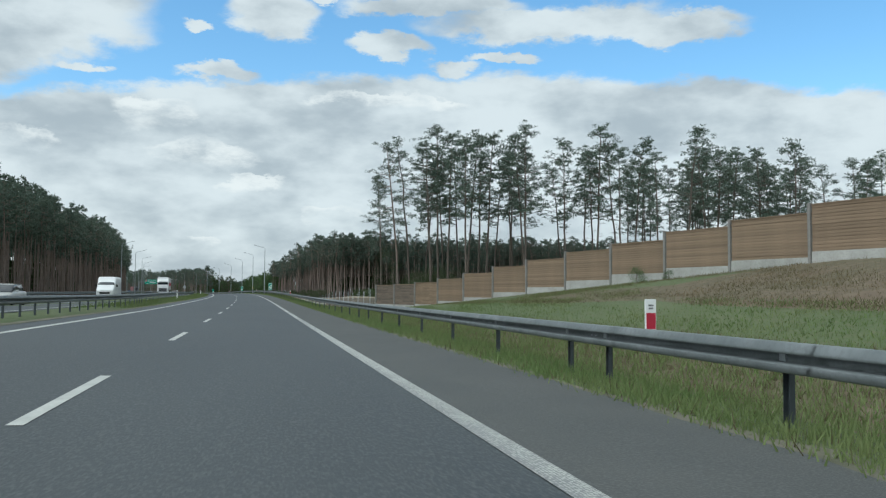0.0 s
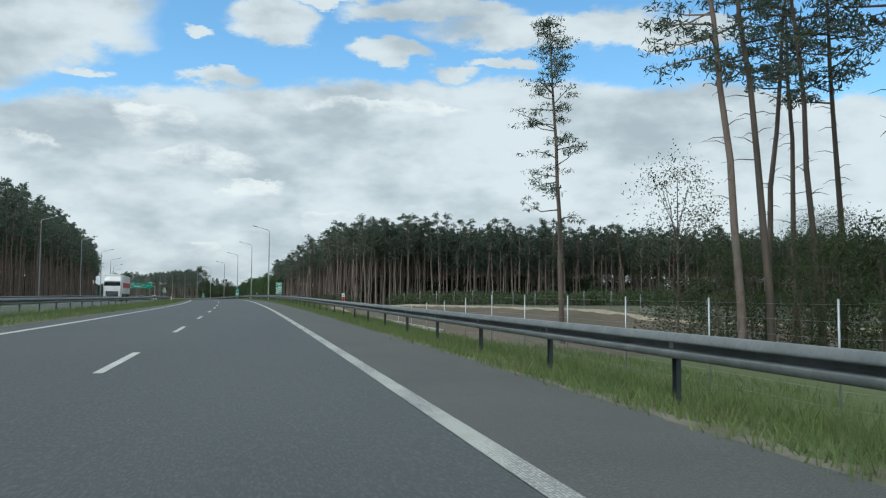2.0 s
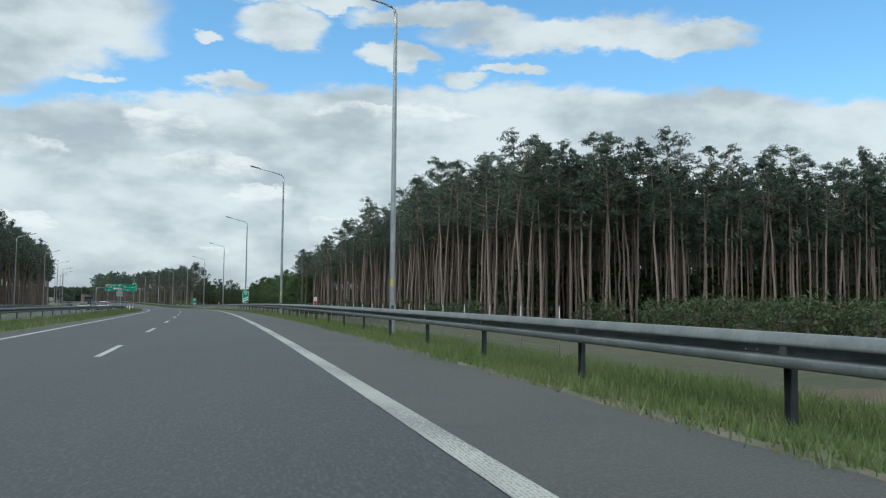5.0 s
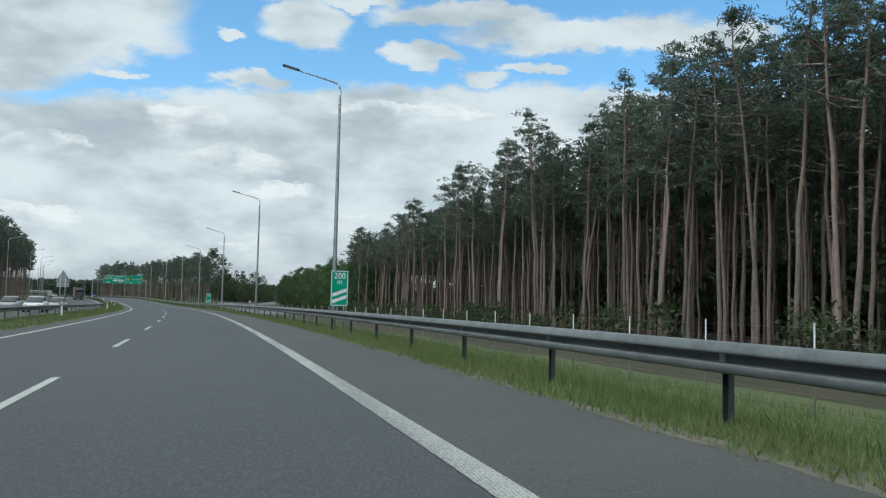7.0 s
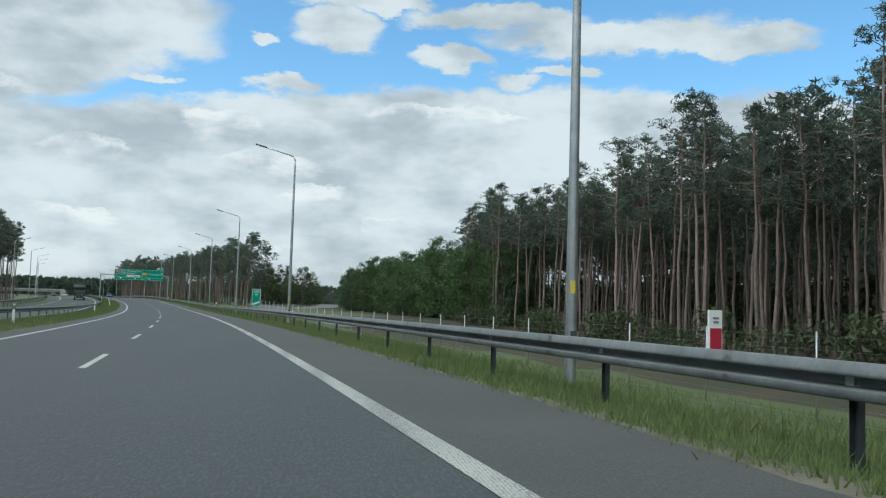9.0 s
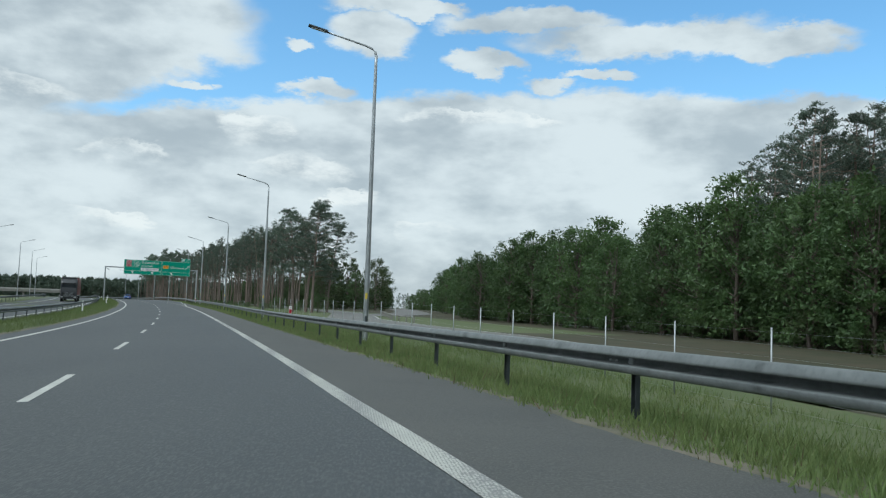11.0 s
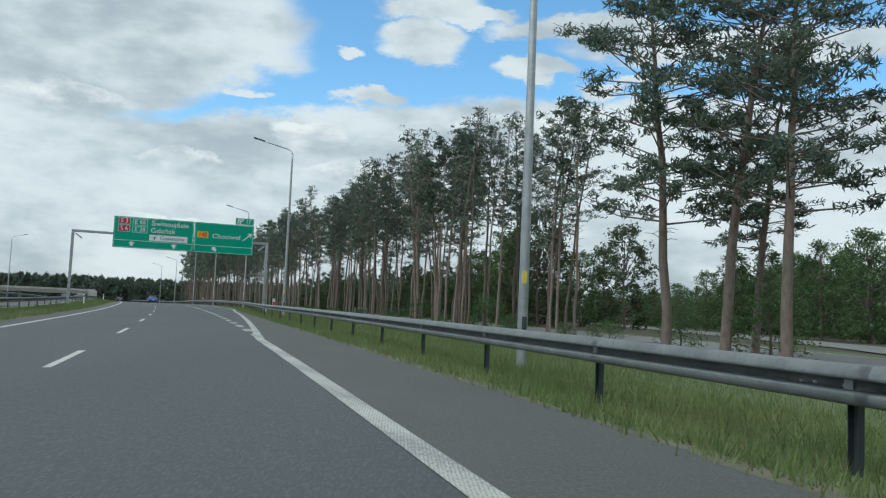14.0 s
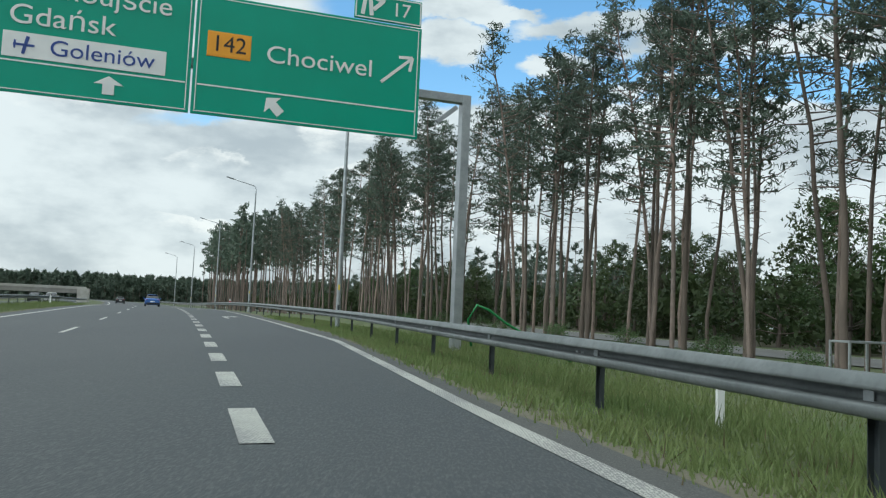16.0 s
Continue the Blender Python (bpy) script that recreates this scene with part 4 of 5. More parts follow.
# ---- noise barrier ----
def noise_barrier():
    (x0, y0), (dx, dy) = WALL
    tops = (1.80, 1.84, 1.95, 2.16, 2.47, 2.81, 3.11, 3.41, 3.65, 4.0, 4.23, 4.54)
    foots = (0.02, 0.02, 0.1, 0.38, 0.66, 1.0, 1.29, 1.63, 1.9, 2.11, 2.32, 2.53)
    wall = thing("noise_barrier", "stepped wooden noise barrier between concrete posts on a bank", "noise barrier", kind="structure")
    ang = math.degrees(math.atan2(dy, dx))
    plank = {}
    for k in range(16):
        i = min(k, 11)
        extra = 0.3 * max(k - 11, 0)
        px, py = x0 + dx * k, y0 + dy * k
        top, foot = tops[i] + extra, foots[i] + extra
        m = pose(px, py, 0, 0, 0, ang)
        part("post", bm_box((0.12, 0.18, top - foot + 1.3), (0, 0, (top + foot) / 2 - 0.6), 0.01), wall, POST_CONCRETE, m=m)
        nt, nf = (tops[min(i, 11)] + extra - 0.03), foots[i] + extra
        part("plinth", bm_box((3.82, 0.12, 0.9), (-2.0 + 4.0, 0, nf - 0.23), 0.008), wall, CONCRETE, m=m)
        h0 = nf + 0.22
        rows = 14
        step = (nt - h0) / rows
        for r in range(rows):
            cuts = [0.0, 3.8] if k > 2 else [0.0, random.uniform(0.7, 1.6), random.uniform(2.1, 3.1), 3.8]
            for c0, c1 in zip(cuts, cuts[1:]):
                key = (round(step, 3), round(c1 - c0, 1), k < 2)
                if key not in plank:
                    bm = bm_box((key[1] - 0.004, 0.06, step - 0.006), (0, 0, 0), 0.008)
                    me = bpy.data.meshes.new("plank")
                    bm.to_mesh(me)
                    bm.free()
                    me.materials.append(OLD_WOOD if k < 2 else WOOD)
                    plank[key] = me
                part("plank", plank[key], wall, m=m @ Matrix.Translation((0.1 + (c0 + c1) / 2, random.uniform(-0.012, 0.012), h0 + step * (r + 0.5))))
        part("backing", bm_box((3.8, 0.02, nt - h0), (2.0, 0.05, (nt + h0) / 2), 0.002), wall, WOOD, m=m)
        part("cap_board", bm_box((3.8, 0.12, 0.045), (2.0, 0, nt + 0.01), 0.006), wall, WOOD, m=m)
    return wall


noise_barrier()


# ---- wire fence ----
def wire_fence(name, places, height, label, wires=7):
    f = thing(name, label, "fence", kind="structure")
    bm = bm_tube([(0, 0, -0.4), (0, 0, height)], [0.024, 0.022], 6)
    me = bpy.data.meshes.new("fence_post")
    bm.to_mesh(me)
    bm.free()
    me.materials.append(ZINC)
    tops = []
    for x, y, z in places:
        part("fence_post", me, f, m=pose(x, y, z))
        tops.append(Vector((x, y, z)))
    bm = bmesh.new()
    for a, b in zip(tops, tops[1:]):
        for k in range(wires):
            dz = Vector((0, 0, 0.15 + (height - 0.25) * k / (wires - 1)))
            bm_tube([a + dz, b + dz], [0.002, 0.002], 3, bm, caps=False)
    part("wire", bm, f, ZINC)
    return f


def fence_run(stations, lat):
    out = []
    for s in stations:
        x, y = plan(s, lat)
        out.append((float(x), float(y), float(ground_z(s, lat))))
    return out


wire_fence("wire_fence", fence_run(np.arange(72, 122, 4.0), 8.0), 2.0, "galvanised wire fence beside the verge")
wire_fence("forest_fence", fence_run(np.concatenate([np.arange(197.6, 422, 3.65), np.arange(424.5, 444, 4.05), np.arange(447.8, 475, 4.12)]), 10.0), 1.85, "galvanised wire fence before the pine wood")

_cf = []
for s in np.arange(184, 92, -3.6):
    la = float(basin_rim(s)) + 1.9
    x, y = plan(s, la)
    _cf.append((float(x), float(y), float(ground_z(s, la))))
wire_fence("clearing_fence", _cf, 1.9, "wire fence across the clearing before the wood", 5)

# concrete edge of the drainage basin
_cs = np.arange(104, 143, 4.0)
_basin = thing("basin_wall", "low pale concrete basin wall below the verge", "retaining wall", kind="structure")
for s in _cs:
    la = 6.9
    part("concrete_slab", bm_box((0.16, 3.94, 1.1), (0, 2.0, -0.1), 0.012), _basin, CONCRETE, m=on_road(s, la, z=float(grade(s) - 0.9)))


# ---- warning sign seen from behind, in the median ----
def sign_back():
    t = thing("warning_sign", "grey back of a triangular warning sign over a plate", "road sign", on_road(317.2, -12.3))
    bm = bmesh.new()
    a = [bm.verts.new((x, -0.012, z)) for x, z in ((-0.62, 2.75), (0.62, 2.75), (0.0, 3.78))]
    b = [bm.verts.new((x, 0.012, z)) for x, z in ((-0.62, 2.75), (0.62, 2.75), (0.0, 3.78))]
    bm.faces.new(a)
    bm.faces.new(b[::-1])
    for i in range(3):
        j = (i + 1) % 3
        bm.faces.new((a[i], b[i], b[j], a[j]))
    part("triangle", bm, t, ZINC)
    part("plate", bm_box((1.0, 0.025, 0.42), (0, 0, 2.5), 0.006), t, ZINC)
    for x in (-0.2, 0.2):
        part("post", bm_tube([(x, -0.04, -0.4), (x, -0.04, 3.2)], [0.03, 0.03], 8), t, ZINC)
    for z in (2.5, 2.95, 3.3):
        part("clamp", bm_box((0.56, 0.03, 0.05), (0, -0.03, z), 0.004), t, ZINC)
    return t


sign_back()


# ---- low timber rail beside the local road, white posts, metal frame ----
def timber_rail():
    t = thing("timber_rail", "low weathered timber rail beside the local road", "fence", kind="structure")
    ss = np.arange(446, 482, 3.0)
    spots = []
    for s in ss:
        la = float(local_mid(s)) + 4.2
        x, y = plan(s, la)
        spots.append(Vector((float(x), float(y), float(ground_z(s, la)))))
    for q in spots:
        part("post", bm_box((0.13, 0.13, 0.85), (0, 0, 0.15), 0.015), t, POST_CONCRETE, m=pose(*q))
    for a, b in zip(spots, spots[1:]):
        part("rail", bm_tube([a + Vector((0, 0, 0.5)), b + Vector((0, 0, 0.5))], [0.055, 0.055], 8), t, POST_CONCRETE)


timber_rail()


def metal_frame():
    t = thing("metal_frame", "small pale metal frame standing among the pines", "frame", on_road(538.8, 14.8))
    for x in (-0.55, 0.55):
        for y in (-0.3, 0.3):
            part("leg", bm_box((0.05, 0.05, 1.2), (x, y, 0.4), 0.006), t, ZINC)
    for y in (-0.3, 0.3):
        part("top_rail", bm_box((1.15, 0.05, 0.05), (0, y, 0.98), 0.006), t, ZINC)
    for x in (-0.55, 0.55):
        part("side_rail", bm_box((0.05, 0.55, 0.05), (x, 0, 0.98), 0.006), t, ZINC)


metal_frame()
_wp = thing("marker_stake", "short white marker stake in the verge", "stake", on_road(530.5, 4.9))
part("stake", bm_box((0.09, 0.04, 0.7), (0, 0, 0.2), 0.01), _wp, WHITE)

# ---- trees ----
def tufts(centres, radii, per, size, rng, flat=0.55, thin=0.55):
    """Small loose triangles round centres: needle or leaf clumps."""
    c = np.repeat(centres, per, 0)
    r = np.repeat(radii, per)[:, None]
    d = rng.normal(size=(len(c), 3))
    d /= np.linalg.norm(d, axis=1, keepdims=True)
    d[:, 2] *= flat
    p = c + d * r * rng.uniform(0.25, 1.0, (len(c), 1))
    u, w = rng.normal(size=(len(c), 3)), rng.normal(size=(len(c), 3))
    u /= np.linalg.norm(u, axis=1, keepdims=True)
    w -= u * (u * w).sum(1, keepdims=True)
    w /= np.linalg.norm(w, axis=1, keepdims=True)
    k = size * rng.uniform(0.6, 1.4, (len(c), 1))
    v = np.stack([p - u * k * 1.25, p + u * k * 1.1 + w * k * 0.12, p + w * k * thin - u * k * 0.2], 1).reshape(-1, 3)
    return v, np.arange(len(v)).reshape(-1, 3)


def tube_np(points, radii, sides):
    pts = np.asarray(points, float)
    d = np.gradient(pts, axis=0)
    d /= np.linalg.norm(d, axis=1, keepdims=True) + 1e-9
    a = np.cross(d, np.where(np.abs(d[:, 2:3]) > 0.8, [[1.0, 0, 0]], [[0, 0, 1.0]]))
    a /= np.linalg.norm(a, axis=1, keepdims=True)
    b = np.cross(d, a)
    t = np.arange(sides) * 2 * np.pi / sides
    ring = pts[:, None] + (a[:, None] * np.cos(t)[None, :, None] + b[:, None] * np.sin(t)[None, :, None]) * np.asarray(radii)[:, None, None]
    n = len(pts)
    i = np.arange(n * sides).reshape(n, sides)
    j = np.roll(i, -1, 1)
    q = np.stack([i[:-1], j[:-1], j[1:], i[1:]], -1).reshape(-1, 4)
    f = np.concatenate([q[:, [0, 1, 2]], q[:, [0, 2, 3]]])
    return ring.reshape(-1, 3), f


def join(parts):
    vs, fs, n = [], [], 0
    for v, f in parts:
        vs.append(v)
        fs.append(f + n)
        n += len(v)
    return np.concatenate(vs), np.concatenate(fs)


def pine(seed, h, crown_from=0.62, spread=2.2, branches=22, per=9, size=0.16, lean=0.4, sides=7, dead=6, r0=0.16, sub=4, bend=None, limbs=True, gather=1.0, droop=0.0):
    """A Scots pine: bare trunk, loose flat-topped crown. Returns wood and needle arrays."""
    rng = np.random.default_rng(seed)
    zs = np.linspace(0, 1, 9 if limbs else 4)
    tilt = rng.normal(0, lean, 2)
    bend = tilt if bend is None else np.array(bend)
    wob = rng.normal(0, 0.055, (len(zs), 2)) * (zs > 0)[:, None]
    trunk = np.stack([bend[0] * zs ** 1.6 + wob[:, 0], bend[1] * zs ** 1.6 + wob[:, 1], zs * h - 0.3], -1)
    rad = r0 * (1 - zs) ** 0.75 + 0.02
    wood = [tube_np(trunk, rad, sides)]
    cen, rds = [], []

    def on(u):
        return np.array([np.interp(u, zs, trunk[:, k]) for k in range(3)])

    for k in range(branches):
        u = crown_from + (1 - crown_from) * ((k + rng.uniform(0, 0.9)) / branches) ** gather
        az = rng.uniform(0, 2 * np.pi)
        rel = (u - crown_from) / (1 - crown_from)
        long = spread * (0.55 + 0.6 * np.sin(np.pi * min(rel * 0.75 + 0.2, 1.0))) * rng.uniform(0.5, 1.15) * float(np.interp(rel, (0.68, 1.0), (1.0, 0.35)))
        up = rng.uniform(-0.05, 0.32) + 0.3 * rel - droop * (1 - rel)
        a = on(min(u, 0.99))
        dirv = np.array([np.cos(az), np.sin(az), up])
        mid = a + dirv * long * 0.55 + [0, 0, rng.uniform(-0.15, 0.1)]
        end = a + dirv * long + [0, 0, rng.uniform(-0.05, 0.35)]
        if limbs:
            wood.append(tube_np([a, mid, end], [0.05 * (1 - rel * 0.5), 0.03, 0.012], 3))
        for _ in range(sub):
            t = rng.uniform(0.45, 1.05)
            q = a + (end - a) * t + rng.normal(0, 0.28, 3) * [1, 1, 0.6]
            cen.append(q)
            rds.append(rng.uniform(0.32, 0.62))
    for _ in range(5):
        cen.append(on(1.0) + rng.normal(0, 0.22, 3) * [1, 1, 0] + [0, 0, rng.uniform(-0.6, 0.55)])
        rds.append(0.4)
    for k in range(dead):
        u = rng.uniform(0.3, crown_from)
        az, long = rng.uniform(0, 2 * np.pi), rng.uniform(0.2, 0.7) + 0.7 * rng.random() ** 3
        a = on(u)
        b = a + np.array([np.cos(az) * long, np.sin(az) * long, rng.uniform(-0.25, 0.35)])
        wood.append(tube_np([a, (a + b) / 2 + [0, 0, 0.08], b], [0.022, 0.015, 0.006], 3))
    return join(wood), tufts(np.array(cen), np.array(rds), per, size, rng, 0.4)


def broadleaf(seed, h, spread=3.0, clumps=60, per=14, size=0.2, base=0.12, thick=1.0):
    rng = np.random.default_rng(seed)
    trunk = [(0, 0, -0.3), (rng.normal(0, 0.1), rng.normal(0, 0.1), h * 0.35), (rng.normal(0, 0.3), rng.normal(0, 0.3), h * 0.9)]
    wood = [tube_np(trunk, [0.16 * thick, 0.11 * thick, 0.03 * thick], 6)]
    cen, rds = [], []
    for k in range(clumps):
        u = rng.uniform(base, 1.0)
        az = rng.uniform(0, 2 * np.pi)
        wide = spread * np.sin(np.pi * min(0.15 + u * 0.8, 1)) ** 0.7 * rng.uniform(0.45, 1.05)
        q = np.array([np.cos(az) * wide, np.sin(az) * wide, u * h])
        cen.append(q)
        rds.append(rng.uniform(0.45, 0.95))
        if k % 3 == 0:
            a = np.array([0, 0, u * h * 0.7])
            wood.append(tube_np([a, (a + q) / 2, q], [0.05 * thick, 0.03 * thick, 0.01], 3))
    return join(wood), tufts(np.array(cen), np.array(rds), per, size, rng, 0.8, 1.0)


class Kind:
    """A tree built once; planted as separate things or poured into woods."""
    def __init__(self, data, bark, leaf):
        (self.wv, self.wf), (self.lv, self.lf) = data
        self.bark, self.leaf = bark, leaf
        self.wood_me = self.leaf_me = None

    def meshes(self):
        if self.wood_me is None:
            self.wood_me = mesh_np("trunk", self.wv, self.wf, self.bark, smooth=True)
            self.leaf_me = mesh_np("crown", self.lv, self.lf, self.leaf)
        return self.wood_me, self.leaf_me


def plant(kind, name, label, category, x, y, z, scale=1.0, turn=0.0, group=""):
    t = thing(name, label, category, pose(x, y, z, 0, 0, turn), group)
    t.scale = (scale, scale, scale)
    a, b = kind.meshes()
    part("trunk", a, t)
    part("crown", b, t)
    return t


def pour(name, label, kinds, places, category="forest"):
    """Many trees as one wood. places: rows x, y, z, scale, turn, which."""
    wv, wf, lv, lf, nw, nl = [], [], [], [], 0, 0
    for x, y, z, sc, tn, k in places:
        kd = kinds[int(k)]
        c, s = math.cos(tn) * sc, math.sin(tn) * sc
        rot = np.array([[c, -s, 0], [s, c, 0], [0, 0, sc]])
        v = kd.wv @ rot.T + (x, y, z)
        wv.append(v)
        wf.append(kd.wf + nw)
        nw += len(v)
        v = kd.lv @ rot.T + (x, y, z)
        lv.append(v)
        lf.append(kd.lf + nl)
        nl += len(v)
    t = thing(name, label, category, kind="stuff")
    part("trunks", mesh_np("trunks", np.concatenate(wv), np.concatenate(wf), kinds[0].bark, smooth=True), t)
    part("crowns", mesh_np("crowns", np.concatenate(lv), np.concatenate(lf), kinds[0].leaf), t)
    return t


def z_at(x, y):
    s, la = to_road(x, y)
    return ground_z(s, la)


PINES = [Kind(pine(11 + k, 18.0, 0.56 + 0.04 * (k % 3), 2.0, 28, 19, 0.135, lean=0.7, r0=0.13, sub=4, dead=12), (BARK, PALE_BARK)[k % 2], NEEDLE) for k in range(6)]
THIN_PINES = [Kind(pine(31 + k, 18.0, 0.57 + 0.04 * (k % 3), 2.0, 20, 9, 0.25, lean=0.4, sides=5, dead=3, sub=4, r0=0.105), BARK, NEEDLE) for k in range(5)]
FAR_PINES = [Kind(pine(51 + k, 18.0, 0.52, 2.1, 12, 4, 0.46, lean=0.3, sides=4, dead=0, sub=4, r0=0.11, limbs=False), BARK, NEEDLE) for k in range(4)]
LOW_PINES = [Kind(pine(66 + k, 18.0, 0.08, 2.6, 14, 4, 0.75, lean=0.2, sides=3, dead=0, sub=3, r0=0.14, limbs=False), BARK, NEEDLE) for k in range(4)]
HAZE_PINES = [Kind(pine(96 + k, 18.0, 0.02, 3.4, 10, 5, 1.7, lean=0.1, sides=3, dead=0, sub=3, r0=0.14, limbs=False), BARK, NEEDLE) for k in range(4)]
TALL_PINES = [Kind(pine(71 + k, 18.5, 0.54 + 0.04 * (k % 3), 2.0, 30, 19, 0.125, lean=1.2, dead=16, r0=0.12, sub=5), BARK_GREY, NEEDLE) for k in range(5)]
BELT_PINES = [Kind(pine(201 + k, 18.5, 0.4 + 0.05 * (k % 3), 1.8, 34, 9, 0.15, lean=1.3, dead=18, r0=0.085 + 0.014 * (k % 3), sub=4), (BARK, BARK_GREY)[k % 2], NEEDLE) for k in range(6)]
LONE_PINE = Kind(pine(81, 18.5, 0.36, 1.95, 46, 20, 0.1, dead=12, r0=0.15, sub=5, bend=(0.75, 0.1), gather=0.62, droop=0.3), BARK_GREY, NEEDLE)
LEANING_PINES = [Kind(pine(85 + k, 18.5, 0.52, 2.1, 28, 20, 0.11, dead=10, r0=0.13 - 0.012 * k, sub=5, bend=(1.75 - 0.2 * k, 0.1 * k), droop=0.35), (BARK, BARK_GREY)[k > 0], NEEDLE) for k in range(3)]
BIG_PINES = [Kind(pine(91 + k, 16.0, 0.34, 3.7, 66, 24, 0.14, dead=12, r0=0.2, sub=6, bend=(1.9 - 1.5 * k, 0.2)), BARK, NEEDLE) for k in range(3)]
BROAD = [Kind(broadleaf(111 + k, 9.5, 3.0, 150, 36, 0.125, 0.02), BARK_GREY, LEAF) for k in range(4)]
UNDER = [Kind(broadleaf(141 + k, 4.0, 2.0, 26, 13, 0.26, 0.02), BARK_GREY, SHADED_LEAF) for k in range(3)]
DARK_BROAD = [Kind(broadleaf(161 + k, 10.0, 3.2, 140, 26, 0.16, 0.02), BARK_GREY, SHRUB_LEAF) for k in range(3)]
SAPLING = [Kind(broadleaf(171 + k, 5.6, 1.4, 80, 52, 0.034, 0.12, 0.3), BARK_GREY, SHRUB_LEAF) for k in range(3)]
YOUNG = [Kind(broadleaf(181 + k, 4.4, 1.5, 70, 40, 0.06, 0.1, 0.4), BARK_GREY, SHRUB_LEAF) for k in range(3)]
SHRUB = [Kind(broadleaf(151 + k, 2.2, 1.3, 26, 12, 0.14, 0.05), BARK_GREY, SHRUB_LEAF) for k in range(3)]
BUSH = [Kind(broadleaf(131 + k, 2.2, 1.3, 46, 34, 0.06, 0.05, 0.4), BARK_GREY, LEAF) for k in range(3)]


def forest_edge_x(y):
    return np.interp(y, (252, 262, 292, 330, 369, 400, 420, 500, 600, 700), (22.0, 20.5, 16.6, 12.2, 9.0, 7.0, 6.2, 3.0, -8.0, -30.0))


def tree_rows(pl, n, rng, lo, hi):
    p = np.array(pl)
    z = z_at(p[:, 0], p[:, 1])
    return [(a, b, c - 0.05, rng.uniform(lo, hi), rng.uniform(0, 6.28), rng.integers(n)) for (a, b), c in zip(p, z)]


def right_forest():
    rng = np.random.default_rng(21)
    front, second, deep, back = [], [], [], []
    for y in np.arange(254, 436, 2.6):
        x0 = float(forest_edge_x(y))
        for r in range(20):
            x, yy = x0 + r * 2.5 + rng.uniform(-1.2, 1.2), y + rng.uniform(-1.2, 1.2)
            if r == 0 and rng.random() < 0.35:
                continue
            (front if r < 1 else second if r < 2 else deep if r < 8 else back).append((x, yy))
    for x in np.arange(22 + 50, 240, 2.5):
        for r in range(17):
            xx, yy = x + rng.uniform(-1, 1), 256.5 + r * 2.5 + 0.03 * (x - 20) + rng.uniform(-1.1, 1.1)
            (second if r < 1 and x < 150 else deep if r < 4 and x < 170 else back).append((xx, yy))
    for x in np.arange(22, 72, 2.2):
        front.append((x + rng.uniform(-0.8, 0.8), 254.5 + rng.uniform(-1, 1)))
    def tall(rows):
        return [(a, b, c, d * float(np.interp(b, (300, 318, 336, 436), (1.06, 1.06, 0.9, 0.84))), e, f) for a, b, c, d, e, f in rows]

    for x, y, z, sc, tn, k in tall(tree_rows(front, len(PINES), rng, 0.92, 1.14)):
        plant(PINES[k], "pine_tree", "tall Scots pine with a bare reddish trunk at the wood's edge", "pine tree", x, y, z, sc, math.degrees(tn), "pines at the wood's edge")
    pour("pine_wood_front", "front rows of the dark pine wood", PINES, tall(tree_rows(second, len(PINES), rng, 0.9, 1.12)), "forest")
    pour("pine_wood", "dense dark pine wood with bare reddish trunks", THIN_PINES, tall(tree_rows(deep, len(THIN_PINES), rng, 0.88, 1.08)), "forest")
    # Dark leafy fill added to close the bright gaps between the trunks.
    low = []
    for k in range(230):
        y = rng.uniform(258, 436)
        low.append((float(forest_edge_x(y)) + rng.uniform(16, 60), y))
    for k in range(260):
        low.append((rng.uniform(24, 240), rng.uniform(268, 305)))
    pour("understorey", "leafy understorey added to darken the inside of the pine wood", UNDER, tree_rows(low, 3, rng, 0.8, 1.9), "shrubs")
    # Low-crowned pines added behind the rows so the interior shows dark.
    dim = []
    for k in range(420):
        dim.append((rng.uniform(66, 240), rng.uniform(296, 322)))
    for k in range(420):
        y = rng.uniform(262, 436)
        dim.append((float(forest_edge_x(y)) + rng.uniform(50, 66), y))
    pour("young_pines", "low pines added deep inside the wood to close bright gaps", LOW_PINES, tree_rows(dim, 4, rng, 0.4, 0.75), "forest")
    pour("pine_wood_depth", "deep interior of the dark pine wood", FAR_PINES, tall(tree_rows(back, len(FAR_PINES), rng, 0.85, 1.0)), "forest")


right_forest()


def left_forest():
    rng = np.random.default_rng(22)
    front, deep, low = [], [], []
    for s in np.arange(30, 528, 2.4):
        base = float(np.interp(s, (358, 528), (-33.5, -31.0)))
        for r in range(7 if s < 440 else 4):
            la = base - r * 2.7 + rng.uniform(-1.1, 1.1)
            x, y = plan(s + rng.uniform(-1, 1), la)
            (front if (r < 1 or s > 480) and s > 60 else deep).append((float(x), float(y)))
        if s < 440:
            x, y = plan(s, base - rng.uniform(12, 22))
            low.append((float(x), float(y)))
    pour("pine_wood_edge_left", "edge of the pine wood beyond the opposite carriageway", THIN_PINES, tree_rows(front, len(THIN_PINES), rng, 0.83, 1.03), "forest")
    pour("pine_wood_left", "dark pine wood beyond the opposite carriageway", FAR_PINES, tree_rows(deep, len(FAR_PINES), rng, 0.83, 1.02), "forest")
    # Dark fill added behind the edge rows to close bright gaps.
    pour("understorey_left", "understorey added to darken the wood beyond the opposite carriageway", UNDER, tree_rows(low, 3, rng, 1.0, 2.0), "shrubs")


left_forest()


